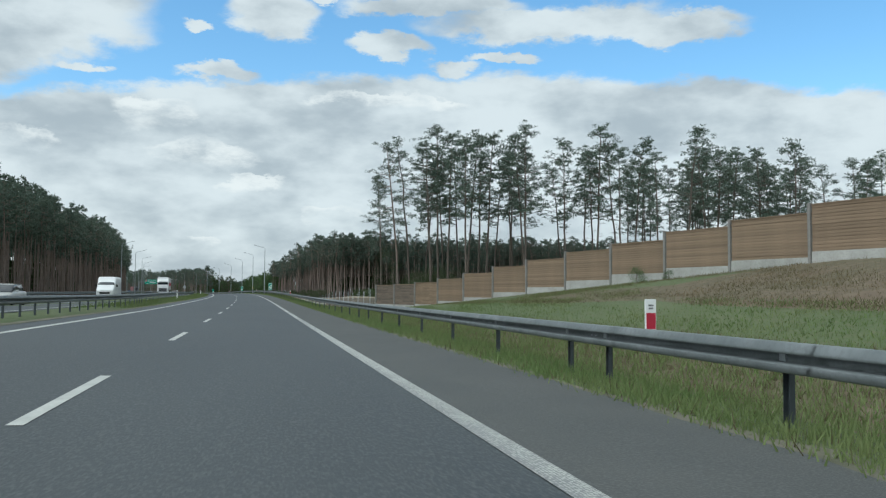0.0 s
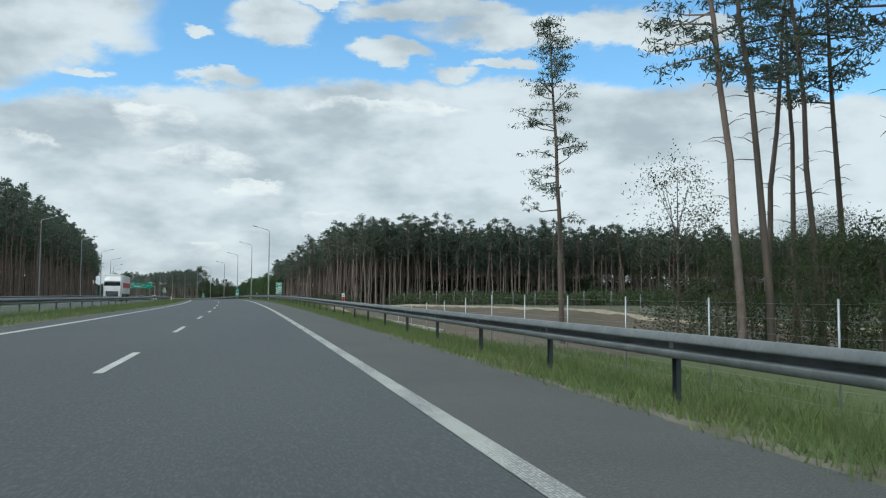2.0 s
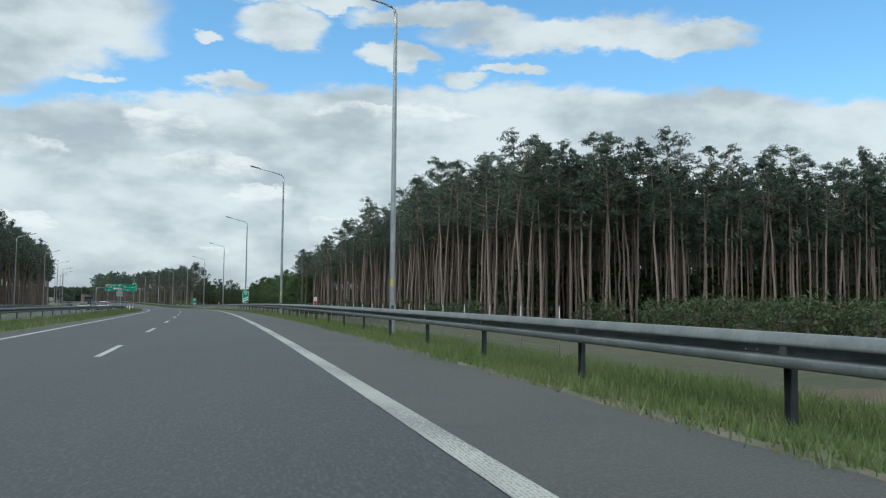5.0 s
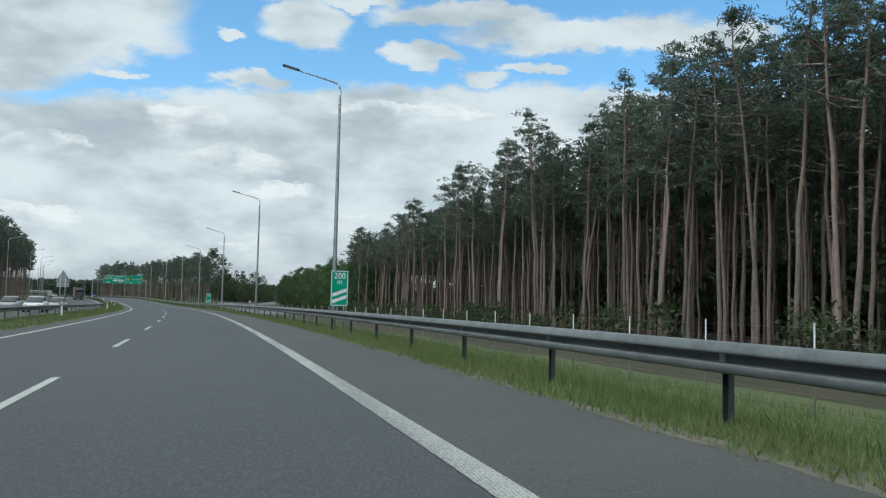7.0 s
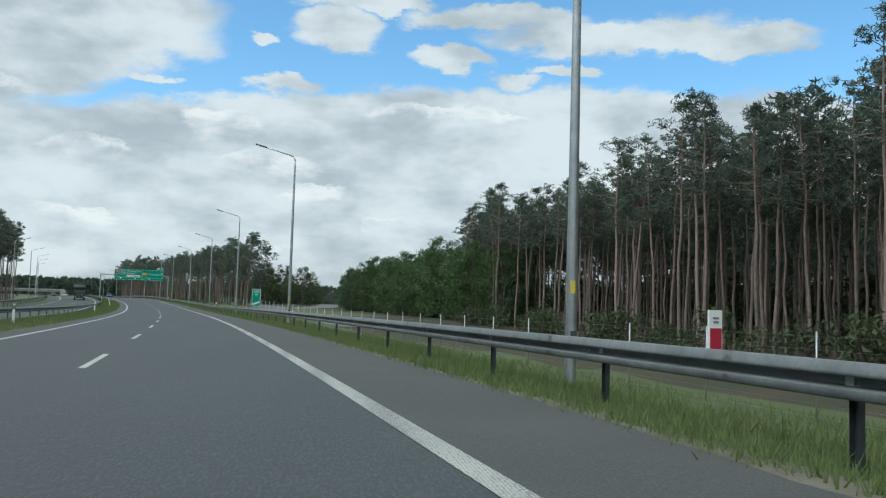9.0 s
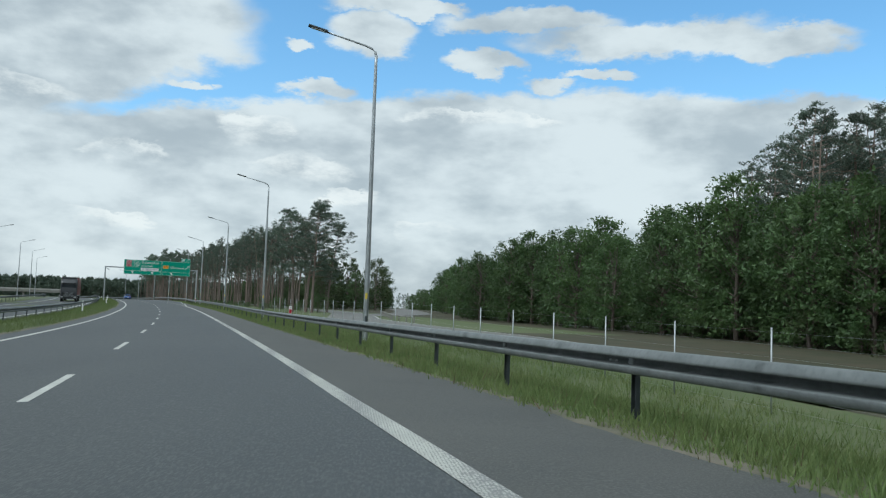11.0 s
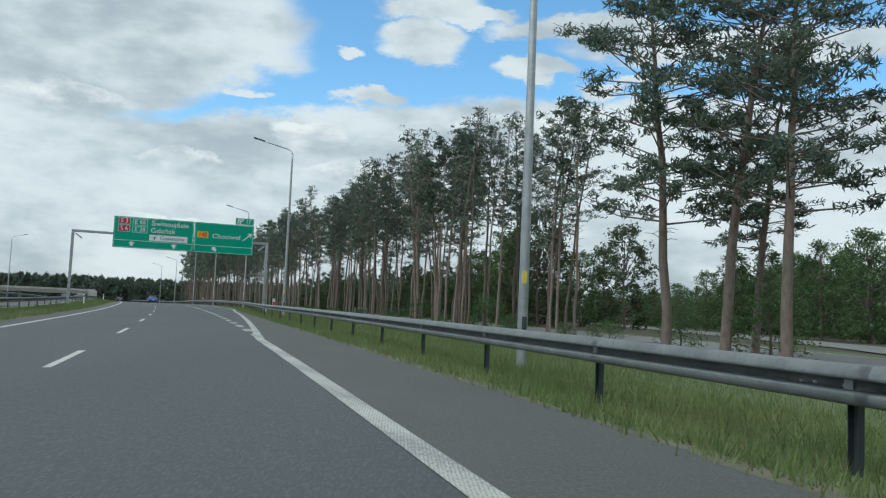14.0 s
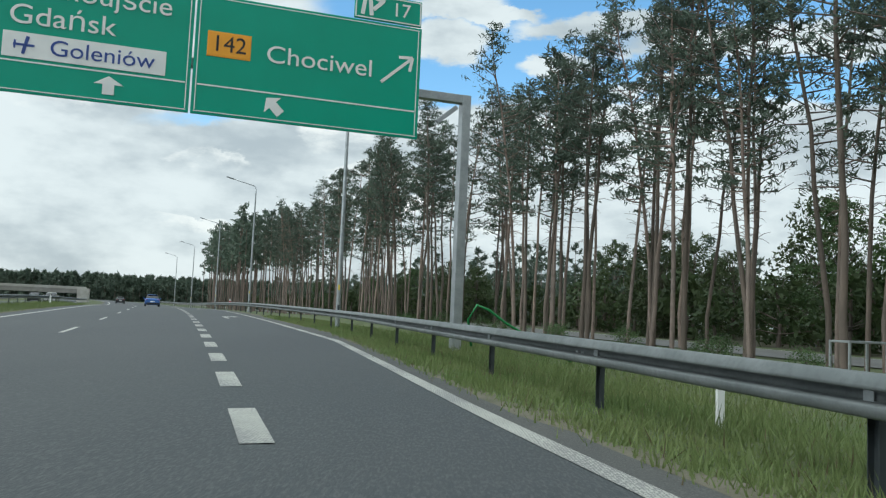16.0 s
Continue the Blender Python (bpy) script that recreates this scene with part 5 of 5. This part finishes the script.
def barrier_pines():
    rng = np.random.default_rng(23)
    plant(LONE_PINE, "pine_tree", "lone slender pine with sparse drooping branches behind the fence", "pine tree", 14.8, 111.0, float(z_at(14.8, 111.0)[0]), 1.0, 147)
    pts = [(17.8, 89.6, 1.14, 0), (25.8, 83.0, 1.02, 1), (21.5, 91.0, 1.12, 1), (20.5, 98.5, 1.0, 4), (15.8, 84.0, 1.0, 1), (17.8, 84.8, 1.05, 0), (22.0, 88.0, 1.05, 3)]
    for k in range(52):
        x = rng.uniform(17, 76)
        y = rng.uniform(80, 100) + 0.05 * (x - 17)
        pts.append((x, y, rng.uniform(0.95, 1.12), int(rng.integers(5))))
    for x, y, sc, k in pts:
        plant(TALL_PINES[k], "pine_tree", "tall slender pine with a high sparse crown behind the barrier", "pine tree", x, y, float(z_at(x, y)[0]), sc, rng.uniform(0, 360), "pines behind the noise barrier")
    for k, (x, y, sc) in enumerate(((13.9, 92.3, 1.04), (15.3, 92.8, 1.08), (18.1, 93.9, 1.06))):
        plant(LEANING_PINES[k], "pine_tree", "tall leaning pine with long drooping branches behind the barrier", "pine tree", x, y, float(z_at(x, y)[0]), sc, 147, "pines behind the noise barrier")
    for k, (x, y, sc) in enumerate(((14.5, 97, 0.7), (15.7, 96, 0.95), (17.7, 95, 0.85), (19.1, 94, 1.05), (19.0, 92, 1.1))):
        plant(YOUNG[k % 3], "young_tree", "bushy young broadleaf tree among the pine trunks", "tree", x, y, float(z_at(x, y)[0]), sc, rng.uniform(0, 360), "young trees behind the barrier")
    for x, y, sc in ((12.5, 76, 0.6), (14, 79, 0.7), (12.0, 73, 0.55), (16, 88, 0.6), (10.4, 74.5, 0.4)):
        plant(SAPLING[int(rng.integers(3))], "bush", "leafy green bush beside the fence", "bush", x, y, float(z_at(x, y)[0]), sc, rng.uniform(0, 360), "bushes")
    for x, y, sc in ((15.7, 36.4, 0.33), (16.2, 34.3, 0.2)):
        plant(BUSH[0], "bush", "small leafy bush at the foot of the barrier", "bush", x, y, float(z_at(x, y)[0]), sc, rng.uniform(0, 360), "bushes")


barrier_pines()


def island_pines():
    rng = np.random.default_rng(24)
    for s, la, sc, k in ((487.9, 16.9, 1.0, 0), (485.0, 17.2, 0.96, 1), (491.0, 20.7, 0.84, 0), (489.0, 15.2, 0.93, 2)):
        x, y = plan(s, la)
        plant(BIG_PINES[k], "pine_tree", "broad old Scots pine with low branches beside the road", "pine tree", float(x), float(y), float(ground_z(s, la)), sc, rng.uniform(-25, 25), "pines beside the exit")
    pl, second = [], []
    for s in np.concatenate([np.arange(506, 560, 0.75), np.arange(560, 660, 1.0)]):
        la = rng.uniform(14.8, 21.4)
        x, y = plan(s, la)
        q = (float(x), float(y))
        (pl if len(pl) < 125 and rng.random() < 0.75 else second).append(q)
    def belt(rows):
        return [(a, b, c, d * float(np.interp(b, (515, 535), (0.94, 1.0))), e, f) for a, b, c, d, e, f in rows]

    for x, y, z, sc, tn, k in belt(tree_rows(pl, 5, rng, 0.73, 0.87)):
        kd = TALL_PINES if rng.random() < 0.25 else BELT_PINES
        plant(kd[k], "pine_tree", "Scots pine in the thin belt between the roads", "pine tree", x, y, z, sc, math.degrees(tn), "pines beside the exit")
    pour("pine_belt", "thin belt of pines between the roads", THIN_PINES, belt(tree_rows(second, 5, rng, 0.73, 0.87)), "forest")
    pl = []
    for s in np.arange(660, 725, 1.6):
        for _ in range(2):
            x, y = plan(s, rng.uniform(12, 20))
            pl.append((float(x), float(y)))
    # Low growth added to close the bright gaps under the far crowns.
    low = []
    for s in np.arange(545, 760, 1.6):
        x, y = plan(s, rng.uniform(29.5, 42))
        low.append((float(x), float(y)))
    pour("understorey_far", "low growth added to close bright gaps in the far pine belt", UNDER, tree_rows(low, 3, rng, 0.6, 1.15), "shrubs")
    pour("pine_belt_far", "belt of pines along the road's far bend", FAR_PINES, tree_rows(pl, 4, rng, 0.8, 1.0), "forest")


island_pines()


def side_of_branch(s, la):
    """Positive to the far side of the branch road, negative on its near side."""
    return s - np.interp(la, (21.5, 30.5, 37.5, 48, 58, 71.5, 105, 160), (474, 487, 500, 530, 560, 600, 700, 860))


def mixed_trees():
    rng = np.random.default_rng(25)
    near, far, back, low = [], [], [], []
    while len(near) < 190:
        s, la = rng.uniform(396, 640), 35.5 + 62 * rng.random() ** 1.5
        if (-115 if la < 52 else -75) < side_of_branch(s, la) < -22:
            if all((s - a) ** 2 + (la - b) ** 2 > 4.5 for a, b in near):
                near.append((s, la))
    while len(far) < 85:
        s, la = rng.uniform(528, 680), rng.uniform(29, 80)
        if 12 < side_of_branch(s, la) and all((s - a) ** 2 + (la - b) ** 2 > 7.0 for a, b in far):
            far.append((s, la))
    for group, lo, hi, what in ((near, 0.8, 1.08, "dense green broadleaf tree beside the local road"), (far, 0.72, 1.08, "dark leafy tree in the wood beyond the local road")):
        for s, la in group:
            x, y = plan(s, la)
            grow = rng.uniform(lo, hi) * float(np.interp(s, (430, 480, 552, 570), (1.15, 0.9, 0.95, 0.62) if group is near else (1.1, 1.1, 1.1, 0.72)))
            plant(BROAD[int(rng.integers(4))] if group is near or rng.random() < 0.35 else DARK_BROAD[int(rng.integers(3))], "broadleaf_tree", what, "tree", float(x), float(y), float(ground_z(s, la)), grow, rng.uniform(0, 360), "broadleaf trees")
    for k in range(900):
        s, la = rng.uniform(580, 760), rng.uniform(34, 110)
        if side_of_branch(s, la) > 40:
            back.append([float(q) for q in plan(s, la)])
    for k in range(500):
        s, la = rng.uniform(440, 720), rng.uniform(58, 190)
        if side_of_branch(s, la) < -75:
            back.append([float(q) for q in plan(s, la)])
    for k in range(120):
        back.append([float(q) for q in plan(rng.uniform(780, 860), rng.uniform(112, 170))])
    pour("mixed_wood", "dim mixed wood beyond the local road", LOW_PINES, tree_rows(back, 4, rng, 0.36, 0.52), "forest")
    for s in np.arange(497, 600, 3.4):
        for _ in range(2 if s < 545 else 1):
            la = rng.uniform(12, 19.5)
            x, y = plan(s, la)
            plant(BUSH[int(rng.integers(3))], "bush", "low leafy bush under the thin pines", "bush", float(x), float(y), float(ground_z(s, la)), rng.uniform(0.2, 0.5), rng.uniform(0, 360), "bushes under the pines")
    for s, la, sc in ((513.2, 17.3, 0.95), (526.1, 16.5, 0.9), (487.5, 18.6, 1.2), (490.0, 16.5, 0.7)):
        x, y = plan(s, la)
        plant(BUSH[1], "bush", "fresh green bush under the thin pines", "bush", float(x), float(y), float(ground_z(s, la)), sc, 30, "bushes under the pines")


mixed_trees()


def saplings():
    rng = np.random.default_rng(29)
    for s, la, sc, k in ((94.5, 13.2, 1.3, 0), (93, 13.9, 0.75, 1), (94, 15.6, 0.7, 2), (95, 16.6, 0.85, 0), (92.5, 16.4, 0.8, 1), (94, 18.3, 0.95, 2), (92, 17.4, 0.85, 0), (95, 20.5, 1.0, 1), (92, 19.6, 0.8, 2), (93, 21.5, 0.9, 1), (91, 15.6, 0.6, 2)):
        x, y = plan(s, la)
        plant(SAPLING[k], "young_tree", "slender young broadleaf tree behind the fence", "tree", float(x), float(y), float(ground_z(s, la)), sc, rng.uniform(0, 360), "young trees behind the fence")


saplings()


def far_woods():
    rng = np.random.default_rng(26)
    pl = []
    for k in range(1500):
        u = rng.random()
        pl.append((-520 + 520 * u + rng.uniform(-8, 8), 900 + 70 * u + rng.uniform(0, 40)))
    for k in range(700):
        u = rng.random()
        pl.append((-480 + 150 * u + rng.uniform(-30, 30), 930 - 460 * (1 - u) + rng.uniform(0, 20)))
    p = tree_rows(pl, 4, rng, 0.75, 1.0)
    pour("far_wood", "distant dark band of pine wood", HAZE_PINES, [(a, b, 0.0, c * 0.8, d, e) for a, b, _, c, d, e in p], "forest")


far_woods()


def shrubs():
    rng = np.random.default_rng(27)
    pl = []
    for _ in range(760):
        x = rng.uniform(27, 140)
        y = rng.uniform(190 - 0.55 * (x - 27), 251)
        if to_road(x, y)[1][0] < basin_rim(to_road(x, y)[0][0]) + 3.2:
            continue
        pl.append((x, y, float(z_at(x, y)[0]), rng.uniform(0.7, 1.25), rng.uniform(0, 6.28), rng.integers(3)))
    for _ in range(90):
        y = rng.uniform(256, 430)
        x = float(forest_edge_x(y)) - rng.uniform(0, 4)
        pl.append((x, y, float(z_at(x, y)[0]), rng.uniform(0.5, 1.2), rng.uniform(0, 6.28), rng.integers(3)))
    pour("shrubs", "low green shrubs along the edge of the wood", SHRUB, pl, "shrubs")


shrubs()


# ---- grass ----
def grass(name, label, mat, count, s0, s1, lat0, lat1, hmin, hmax, seed, blades=4):
    rng = np.random.default_rng(seed)
    s = rng.uniform(s0, s1, count)
    lo, hi = (lat0(s) if callable(lat0) else lat0), (lat1(s) if callable(lat1) else lat1)
    la = lo + (hi - lo) * rng.random(count) ** 1.2
    # patches
    keep = np.sin(s * 0.9) * np.cos(la * 2.1 + s * 0.23) + rng.normal(0, 0.6, count) > -1.1
    s, la = s[keep], la[keep]
    x, y = plan(s, la)
    z = ground_z(s, la)
    n = len(s)
    c = np.repeat(np.stack([x, y, z - 0.03], -1), blades, 0) + rng.normal(0, 0.12, (n * blades, 3)) * [1, 1, 0]
    h = rng.uniform(hmin, hmax, n * blades) * np.repeat(0.6 + 0.6 * rng.random(n), blades)
    az = rng.uniform(0, 2 * np.pi, n * blades)
    w = rng.uniform(0.006, 0.016, n * blades)
    side = np.stack([np.cos(az), np.sin(az), 0 * az], -1)
    tip = rng.normal(0, 0.35, (n * blades, 2)) * h[:, None]
    top = c + np.stack([tip[:, 0], tip[:, 1], h], -1)
    v = np.stack([c - side * w[:, None], c + side * w[:, None], top], 1).reshape(-1, 3)
    me = mesh_np(name, v, np.arange(len(v)).reshape(-1, 3), mat)
    return tagged(new(name, me), label, "grass", "", "stuff")


_gl = lambda s: edge_right(s) + 0.03
grass("verge_grass", "uneven green grass on the verge by the guard rail", BLADE, 190000, 0, 575, _gl, lambda s: edge_right(s) + 3.6, 0.08, 0.22, 1, 4)
grass("dry_verge_grass", "dry straw-coloured grass among the green", DRY_BLADE, 16000, 0, 575, _gl, lambda s: edge_right(s) + 4.5, 0.05, 0.24, 2, 3)
grass("tall_verge_grass", "longer grass on the slope behind the guard rail", BLADE, 95000, 66, 560, lambda s: edge_right(s) + 1.2, lambda s: edge_right(s) + np.interp(s, (98, 104, 180, 190), (9.0, 2.6, 2.6, 9.0)), 0.14, 0.36, 6, 3)
grass("bank_grass", "dry grass on the embankment below the noise barrier", DRY_BLADE, 34000, 0, 66, 10.0, 17.5, 0.03, 0.12, 3, 3)
grass("bank_foot_grass", "withered grass at the foot of the embankment", DRY_BLADE, 16000, 0, 66, 4.1, 7.2, 0.04, 0.16, 7, 3)
grass("bank_green_grass", "green grass patches on the embankment", BLADE, 22000, 0, 70, 6.4, 10.8, 0.03, 0.12, 5, 3)
grass("barrier_foot_grass", "green grass along the foot of the noise barrier", BLADE, 16000, 28, 72, 10.5, 15.5, 0.03, 0.12, 8, 3)
grass("straw_grass", "dry straw grass on the sandy slope", DRY_BLADE, 1500, 140, 180, 5.0, 10.0, 0.06, 0.3, 9, 3)
grass("median_grass", "rough grass in the median", BLADE, 42000, 50, 620, -11.9, -8.75, 0.1, 0.36, 4, 3)


def pebbles():
    """Loose stones along the ragged edge of the shoulder."""
    rng = np.random.default_rng(31)
    n = 9000
    s = rng.uniform(0, 560, n)
    la = edge_right(s) + rng.normal(0.12, 0.16, n)
    x, y = plan(s, la)
    c = np.stack([x, y, ground_z(s, la) + 0.008], -1)
    r = rng.uniform(0.006, 0.026, (n, 1)) * rng.uniform(0.4, 1.0, (n, 1))
    base = np.array([(1, 0, 0), (-0.5, 0.87, 0), (-0.5, -0.87, 0), (0, 0, 0.8)])
    a = rng.uniform(0, 6.28, n)
    rot = np.stack([np.stack([np.cos(a), -np.sin(a), 0 * a], -1), np.stack([np.sin(a), np.cos(a), 0 * a], -1), np.stack([0 * a, 0 * a, 1 + 0 * a], -1)], 1)
    v = (np.einsum("nij,kj->nki", rot, base) * r[:, None] + c[:, None]).reshape(-1, 3)
    f = (np.arange(n)[:, None, None] * 4 + np.array([(0, 1, 3), (1, 2, 3), (2, 0, 3)])[None]).reshape(-1, 3)
    tagged(new("pebbles", mesh_np("pebbles", v, f, GRAVEL)), "loose pale pebbles along the shoulder's edge", "stones", "", "stuff")


pebbles()

# ---- vehicles standing on the carriageways ----
def loft(sections, name="body"):
    """Body from cross-sections along y: (y, half width, bottom, top, round)."""
    bm = bmesh.new()
    rings = []
    for y, w, z0, z1, r in sections:
        ring = []
        for k in range(16):
            a = 2 * math.pi * (k + 0.5) / 16
            cx, cz = math.cos(a), math.sin(a)
            px = math.copysign(abs(cx) ** r, cx) * w
            pz = (z0 + z1) / 2 + math.copysign(abs(cz) ** r, cz) * (z1 - z0) / 2
            ring.append(bm.verts.new((px, y, pz)))
        rings.append(ring)
    for a, b in zip(rings, rings[1:]):
        for k in range(16):
            f = bm.faces.new((a[k], a[(k + 1) % 16], b[(k + 1) % 16], b[k]))
            f.smooth = True
    bm.faces.new(rings[0][::-1])
    bm.faces.new(rings[-1])
    bmesh.ops.recalc_face_normals(bm, faces=bm.faces)
    return bm


def wheel(parent, x, y, r, w=0.2):
    bm = bmesh.new()
    bmesh.ops.create_cone(bm, cap_ends=True, segments=20, radius1=r, radius2=r, depth=w)
    bmesh.ops.bevel(bm, geom=[e for e in bm.edges if len(e.link_faces) == 2 and e.calc_face_angle(0) > 1], offset=0.03, segments=2, affect="EDGES")
    t = part("tyre", bm, parent, BLACK, m=Matrix.Translation((x, y, r)) @ pose(0, 0, 0, 0, 90, 0))
    bm = bmesh.new()
    bmesh.ops.create_cone(bm, cap_ends=True, segments=12, radius1=r * 0.62, radius2=r * 0.5, depth=w + 0.02)
    part("rim", bm, t, ZINC)


def car(label, paint, m, long=4.3, wide=0.88, high=1.45, estate=False):
    """A car that heads along +y."""
    t = thing("car", label, "car", m, "cars")
    e = long / 2
    part("body", loft([(-e, wide * 0.86, 0.35, 0.85, 0.35), (-e + 0.12, wide * 0.95, 0.24, 0.98, 0.3), (-e + 0.9, wide, 0.2, 0.98, 0.28), (0.3, wide, 0.2, 0.96, 0.28),
                       (e - 1.1, wide, 0.2, 0.92, 0.3), (e - 0.3, wide * 0.95, 0.22, 0.78, 0.34), (e, wide * 0.8, 0.32, 0.64, 0.4)]), t, paint)
    rear = -e + (0.15 if estate else 0.5)
    part("cabin", loft([(rear - 0.05, wide * 0.78, 0.9, 0.96, 0.4), (rear + 0.45, wide * 0.74, 0.88, high - 0.03, 0.35), (-0.2, wide * 0.72, 0.88, high, 0.35), (0.45, wide * 0.74, 0.88, high - 0.06, 0.35), (1.25, wide * 0.84, 0.86, 0.94, 0.4)]), t, GLASS_DARK, "tinted windows")
    part("roof", loft([(rear + 0.3, wide * 0.66, high - 0.06, high + 0.0, 0.5), (-0.2, wide * 0.68, high - 0.05, high + 0.02, 0.5), (0.4, wide * 0.66, high - 0.1, high - 0.03, 0.5)]), t, paint)
    for sx in (-1, 1):
        for y in (-e + 0.75, e - 0.8):
            wheel(t, sx * (wide - 0.1), y, 0.31)
        part("headlight", bm_box((0.3, 0.12, 0.14), (sx * wide * 0.66, e - 0.12, 0.66), 0.03), t, CHROME)
        part("tail_light", bm_box((0.26, 0.08, 0.2), (sx * wide * 0.74, -e + 0.05, 0.78), 0.02), t, RED)
        part("mirror", bm_box((0.18, 0.1, 0.12), (sx * (wide + 0.08), 0.85, 0.98), 0.03), t, paint)
    part("number_plate", bm_box((0.52, 0.015, 0.11), (0, -e - 0.005, 0.6), 0.003), t, WHITE, "white plate with a plain bar")
    part("bumper", bm_box((wide * 1.7, 0.1, 0.16), (0, -e + 0.02, 0.4), 0.03), t, BLACK)
    return t


def van(label, paint, m):
    t = thing("van", label, "van", m, "vans")
    part("body", loft([(-2.9, 0.96, 0.35, 2.5, 0.2), (-2.8, 1.0, 0.3, 2.6, 0.18), (1.2, 1.0, 0.3, 2.6, 0.18), (1.9, 0.98, 0.3, 1.7, 0.22), (2.7, 0.95, 0.3, 1.25, 0.25), (2.95, 0.85, 0.4, 1.0, 0.3)]), t, paint)
    part("windscreen", loft([(1.22, 0.88, 1.5, 2.4, 0.3), (1.6, 0.9, 1.45, 2.05, 0.3), (1.98, 0.9, 1.4, 1.72, 0.3)]), t, GLASS_DARK)
    for sx in (-1, 1):
        for y in (-1.9, 1.9):
            wheel(t, sx * 0.88, y, 0.35)
        part("headlight", bm_box((0.26, 0.1, 0.2), (sx * 0.7, 2.85, 0.85), 0.03), t, CHROME)
        part("mirror", bm_box((0.18, 0.12, 0.3), (sx * 1.12, 1.6, 1.55), 0.03), t, BLACK)
        part("side_window", bm_box((0.02, 0.8, 0.6), (sx * 0.985, 1.0, 1.75), 0.005), t, GLASS_DARK)
    part("grille", bm_box((1.1, 0.06, 0.24), (0, 2.93, 0.7), 0.02), t, BLACK)
    return t


def lorry(label, cab_paint, box_paint, stripe, m, trailer=13.0):
    t = thing("lorry", label, "lorry", m, "lorries")
    part("cab", loft([(4.6, 1.2, 0.9, 3.6, 0.18), (4.7, 1.24, 0.5, 3.7, 0.16), (6.4, 1.24, 0.45, 3.7, 0.16), (6.75, 1.2, 0.45, 2.2, 0.2), (6.85, 1.15, 0.5, 1.5, 0.22)]), t, cab_paint)
    part("windscreen", bm_box((2.25, 0.06, 1.05), (0, 6.7, 2.3), 0.03, turn=pose(0, 0, 0, -10, 0, 0)), t, GLASS_DARK)
    part("sun_visor", bm_box((2.2, 0.25, 0.1), (0, 6.62, 2.98), 0.03), t, cab_paint)
    part("roof_deflector", bm_box((2.2, 1.3, 0.35), (0, 5.5, 3.82), 0.12), t, cab_paint)
    for k in range(5):
        part("grille_bar", bm_box((1.5, 0.04, 0.035), (0, 6.9, 0.82 + 0.16 * k), 0.008), t, ZINC)
    part("grille", bm_box((1.7, 0.06, 0.8), (0, 6.86, 1.1), 0.03), t, BLACK)
    tr = part("trailer", bm_box((2.5, trailer, 2.8), (0, 4.0 - trailer / 2, 2.55), 0.04), t, box_paint)
    if stripe:
        for sx in (-1, 1):
            part("stripe", bm_box((0.02, trailer - 0.1, 0.75), (sx * 1.255, 4.0 - trailer / 2, 2.45), 0.004), tr, stripe)
    part("chassis", bm_box((0.9, trailer + 2, 0.3), (0, 5.0 - trailer / 2, 0.95), 0.02), t, BLACK)
    for sx in (-1, 1):
        for y in (5.6, 2.2, -5.2, -6.5, -7.8):
            wheel(t, sx * 1.05, y, 0.5, 0.3)
        part("headlight", bm_box((0.35, 0.08, 0.2), (sx * 0.95, 6.84, 0.75), 0.03), t, CHROME)
    return t


CAR_BLUE, CAR_DARK, CAR_SILVER = paint_of("blue_car_paint", (0.05, 0.14, 0.4)), paint_of("dark_car_paint", (0.03, 0.032, 0.036)), paint_of("silver_car_paint", (0.42, 0.42, 0.4))
VAN_WHITE, CAB_RED = paint_of("white_van_paint", (0.75, 0.75, 0.74)), paint_of("dull_red_box_paint", (0.2, 0.035, 0.04))
car("blue hatchback on the main carriageway", CAR_BLUE, on_road(630, -1.9))
car("dark estate car on the main carriageway", CAR_DARK, on_road(704, -5.6), estate=True)
car("silver estate car on the opposite carriageway", CAR_SILVER, on_road(62, -18.5, 0.03, 180), estate=True)
van("white panel van on the opposite carriageway", VAN_WHITE, on_road(104, -18.3, 0.03, 180))
lorry("white lorry with a dark red band on its box", VAN_WHITE, VAN_WHITE, RED, on_road(205, -18.6, 0.03, 180))
lorry("dark lorry with a dull red box on the opposite carriageway", CAR_DARK, CAB_RED, None, on_road(522, -16.3, 0.03, 180))
car("white car in the queue on the opposite carriageway", VAN_WHITE, on_road(322, -15.0, 0.03, 180))
car("silver car in the queue on the opposite carriageway", CAR_SILVER, on_road(331, -18.5, 0.03, 180))
car("silver estate in the queue on the opposite carriageway", CAR_SILVER, on_road(341, -15.1, 0.03, 180), estate=True)
car("silver car on the opposite carriageway near the bridge", CAR_SILVER, on_road(655, -15.2, 0.03, 180))
car("dark car on the opposite carriageway near the bridge", CAR_DARK, on_road(668, -18.6, 0.03, 180))


# ---- bridge of the junction ----
def bridge():
    b = thing("bridge", "concrete road bridge over the opposite carriageway", "bridge", on_road(705, 0, z=-1.2), kind="structure")
    part("deck", bm_box((80, 9, 0.9), (-52, 0, 4.3), 0.05), b, POST_CONCRETE)
    part("parapet", bm_box((80, 0.3, 0.5), (-52, -4.4, 4.95), 0.03), b, CONCRETE)
    for x in (-30, -48, -66):
        for y in (-2.5, 2.5):
            part("pier", bm_tube([(x, y, -1), (x, y, 4)], [0.4, 0.4], 12), b, CONCRETE)
    part("abutment", bm_box((2.2, 9.5, 5.8), (-12.6, 0, 2.0), 0.05), b, CONCRETE)
    return b


bridge()
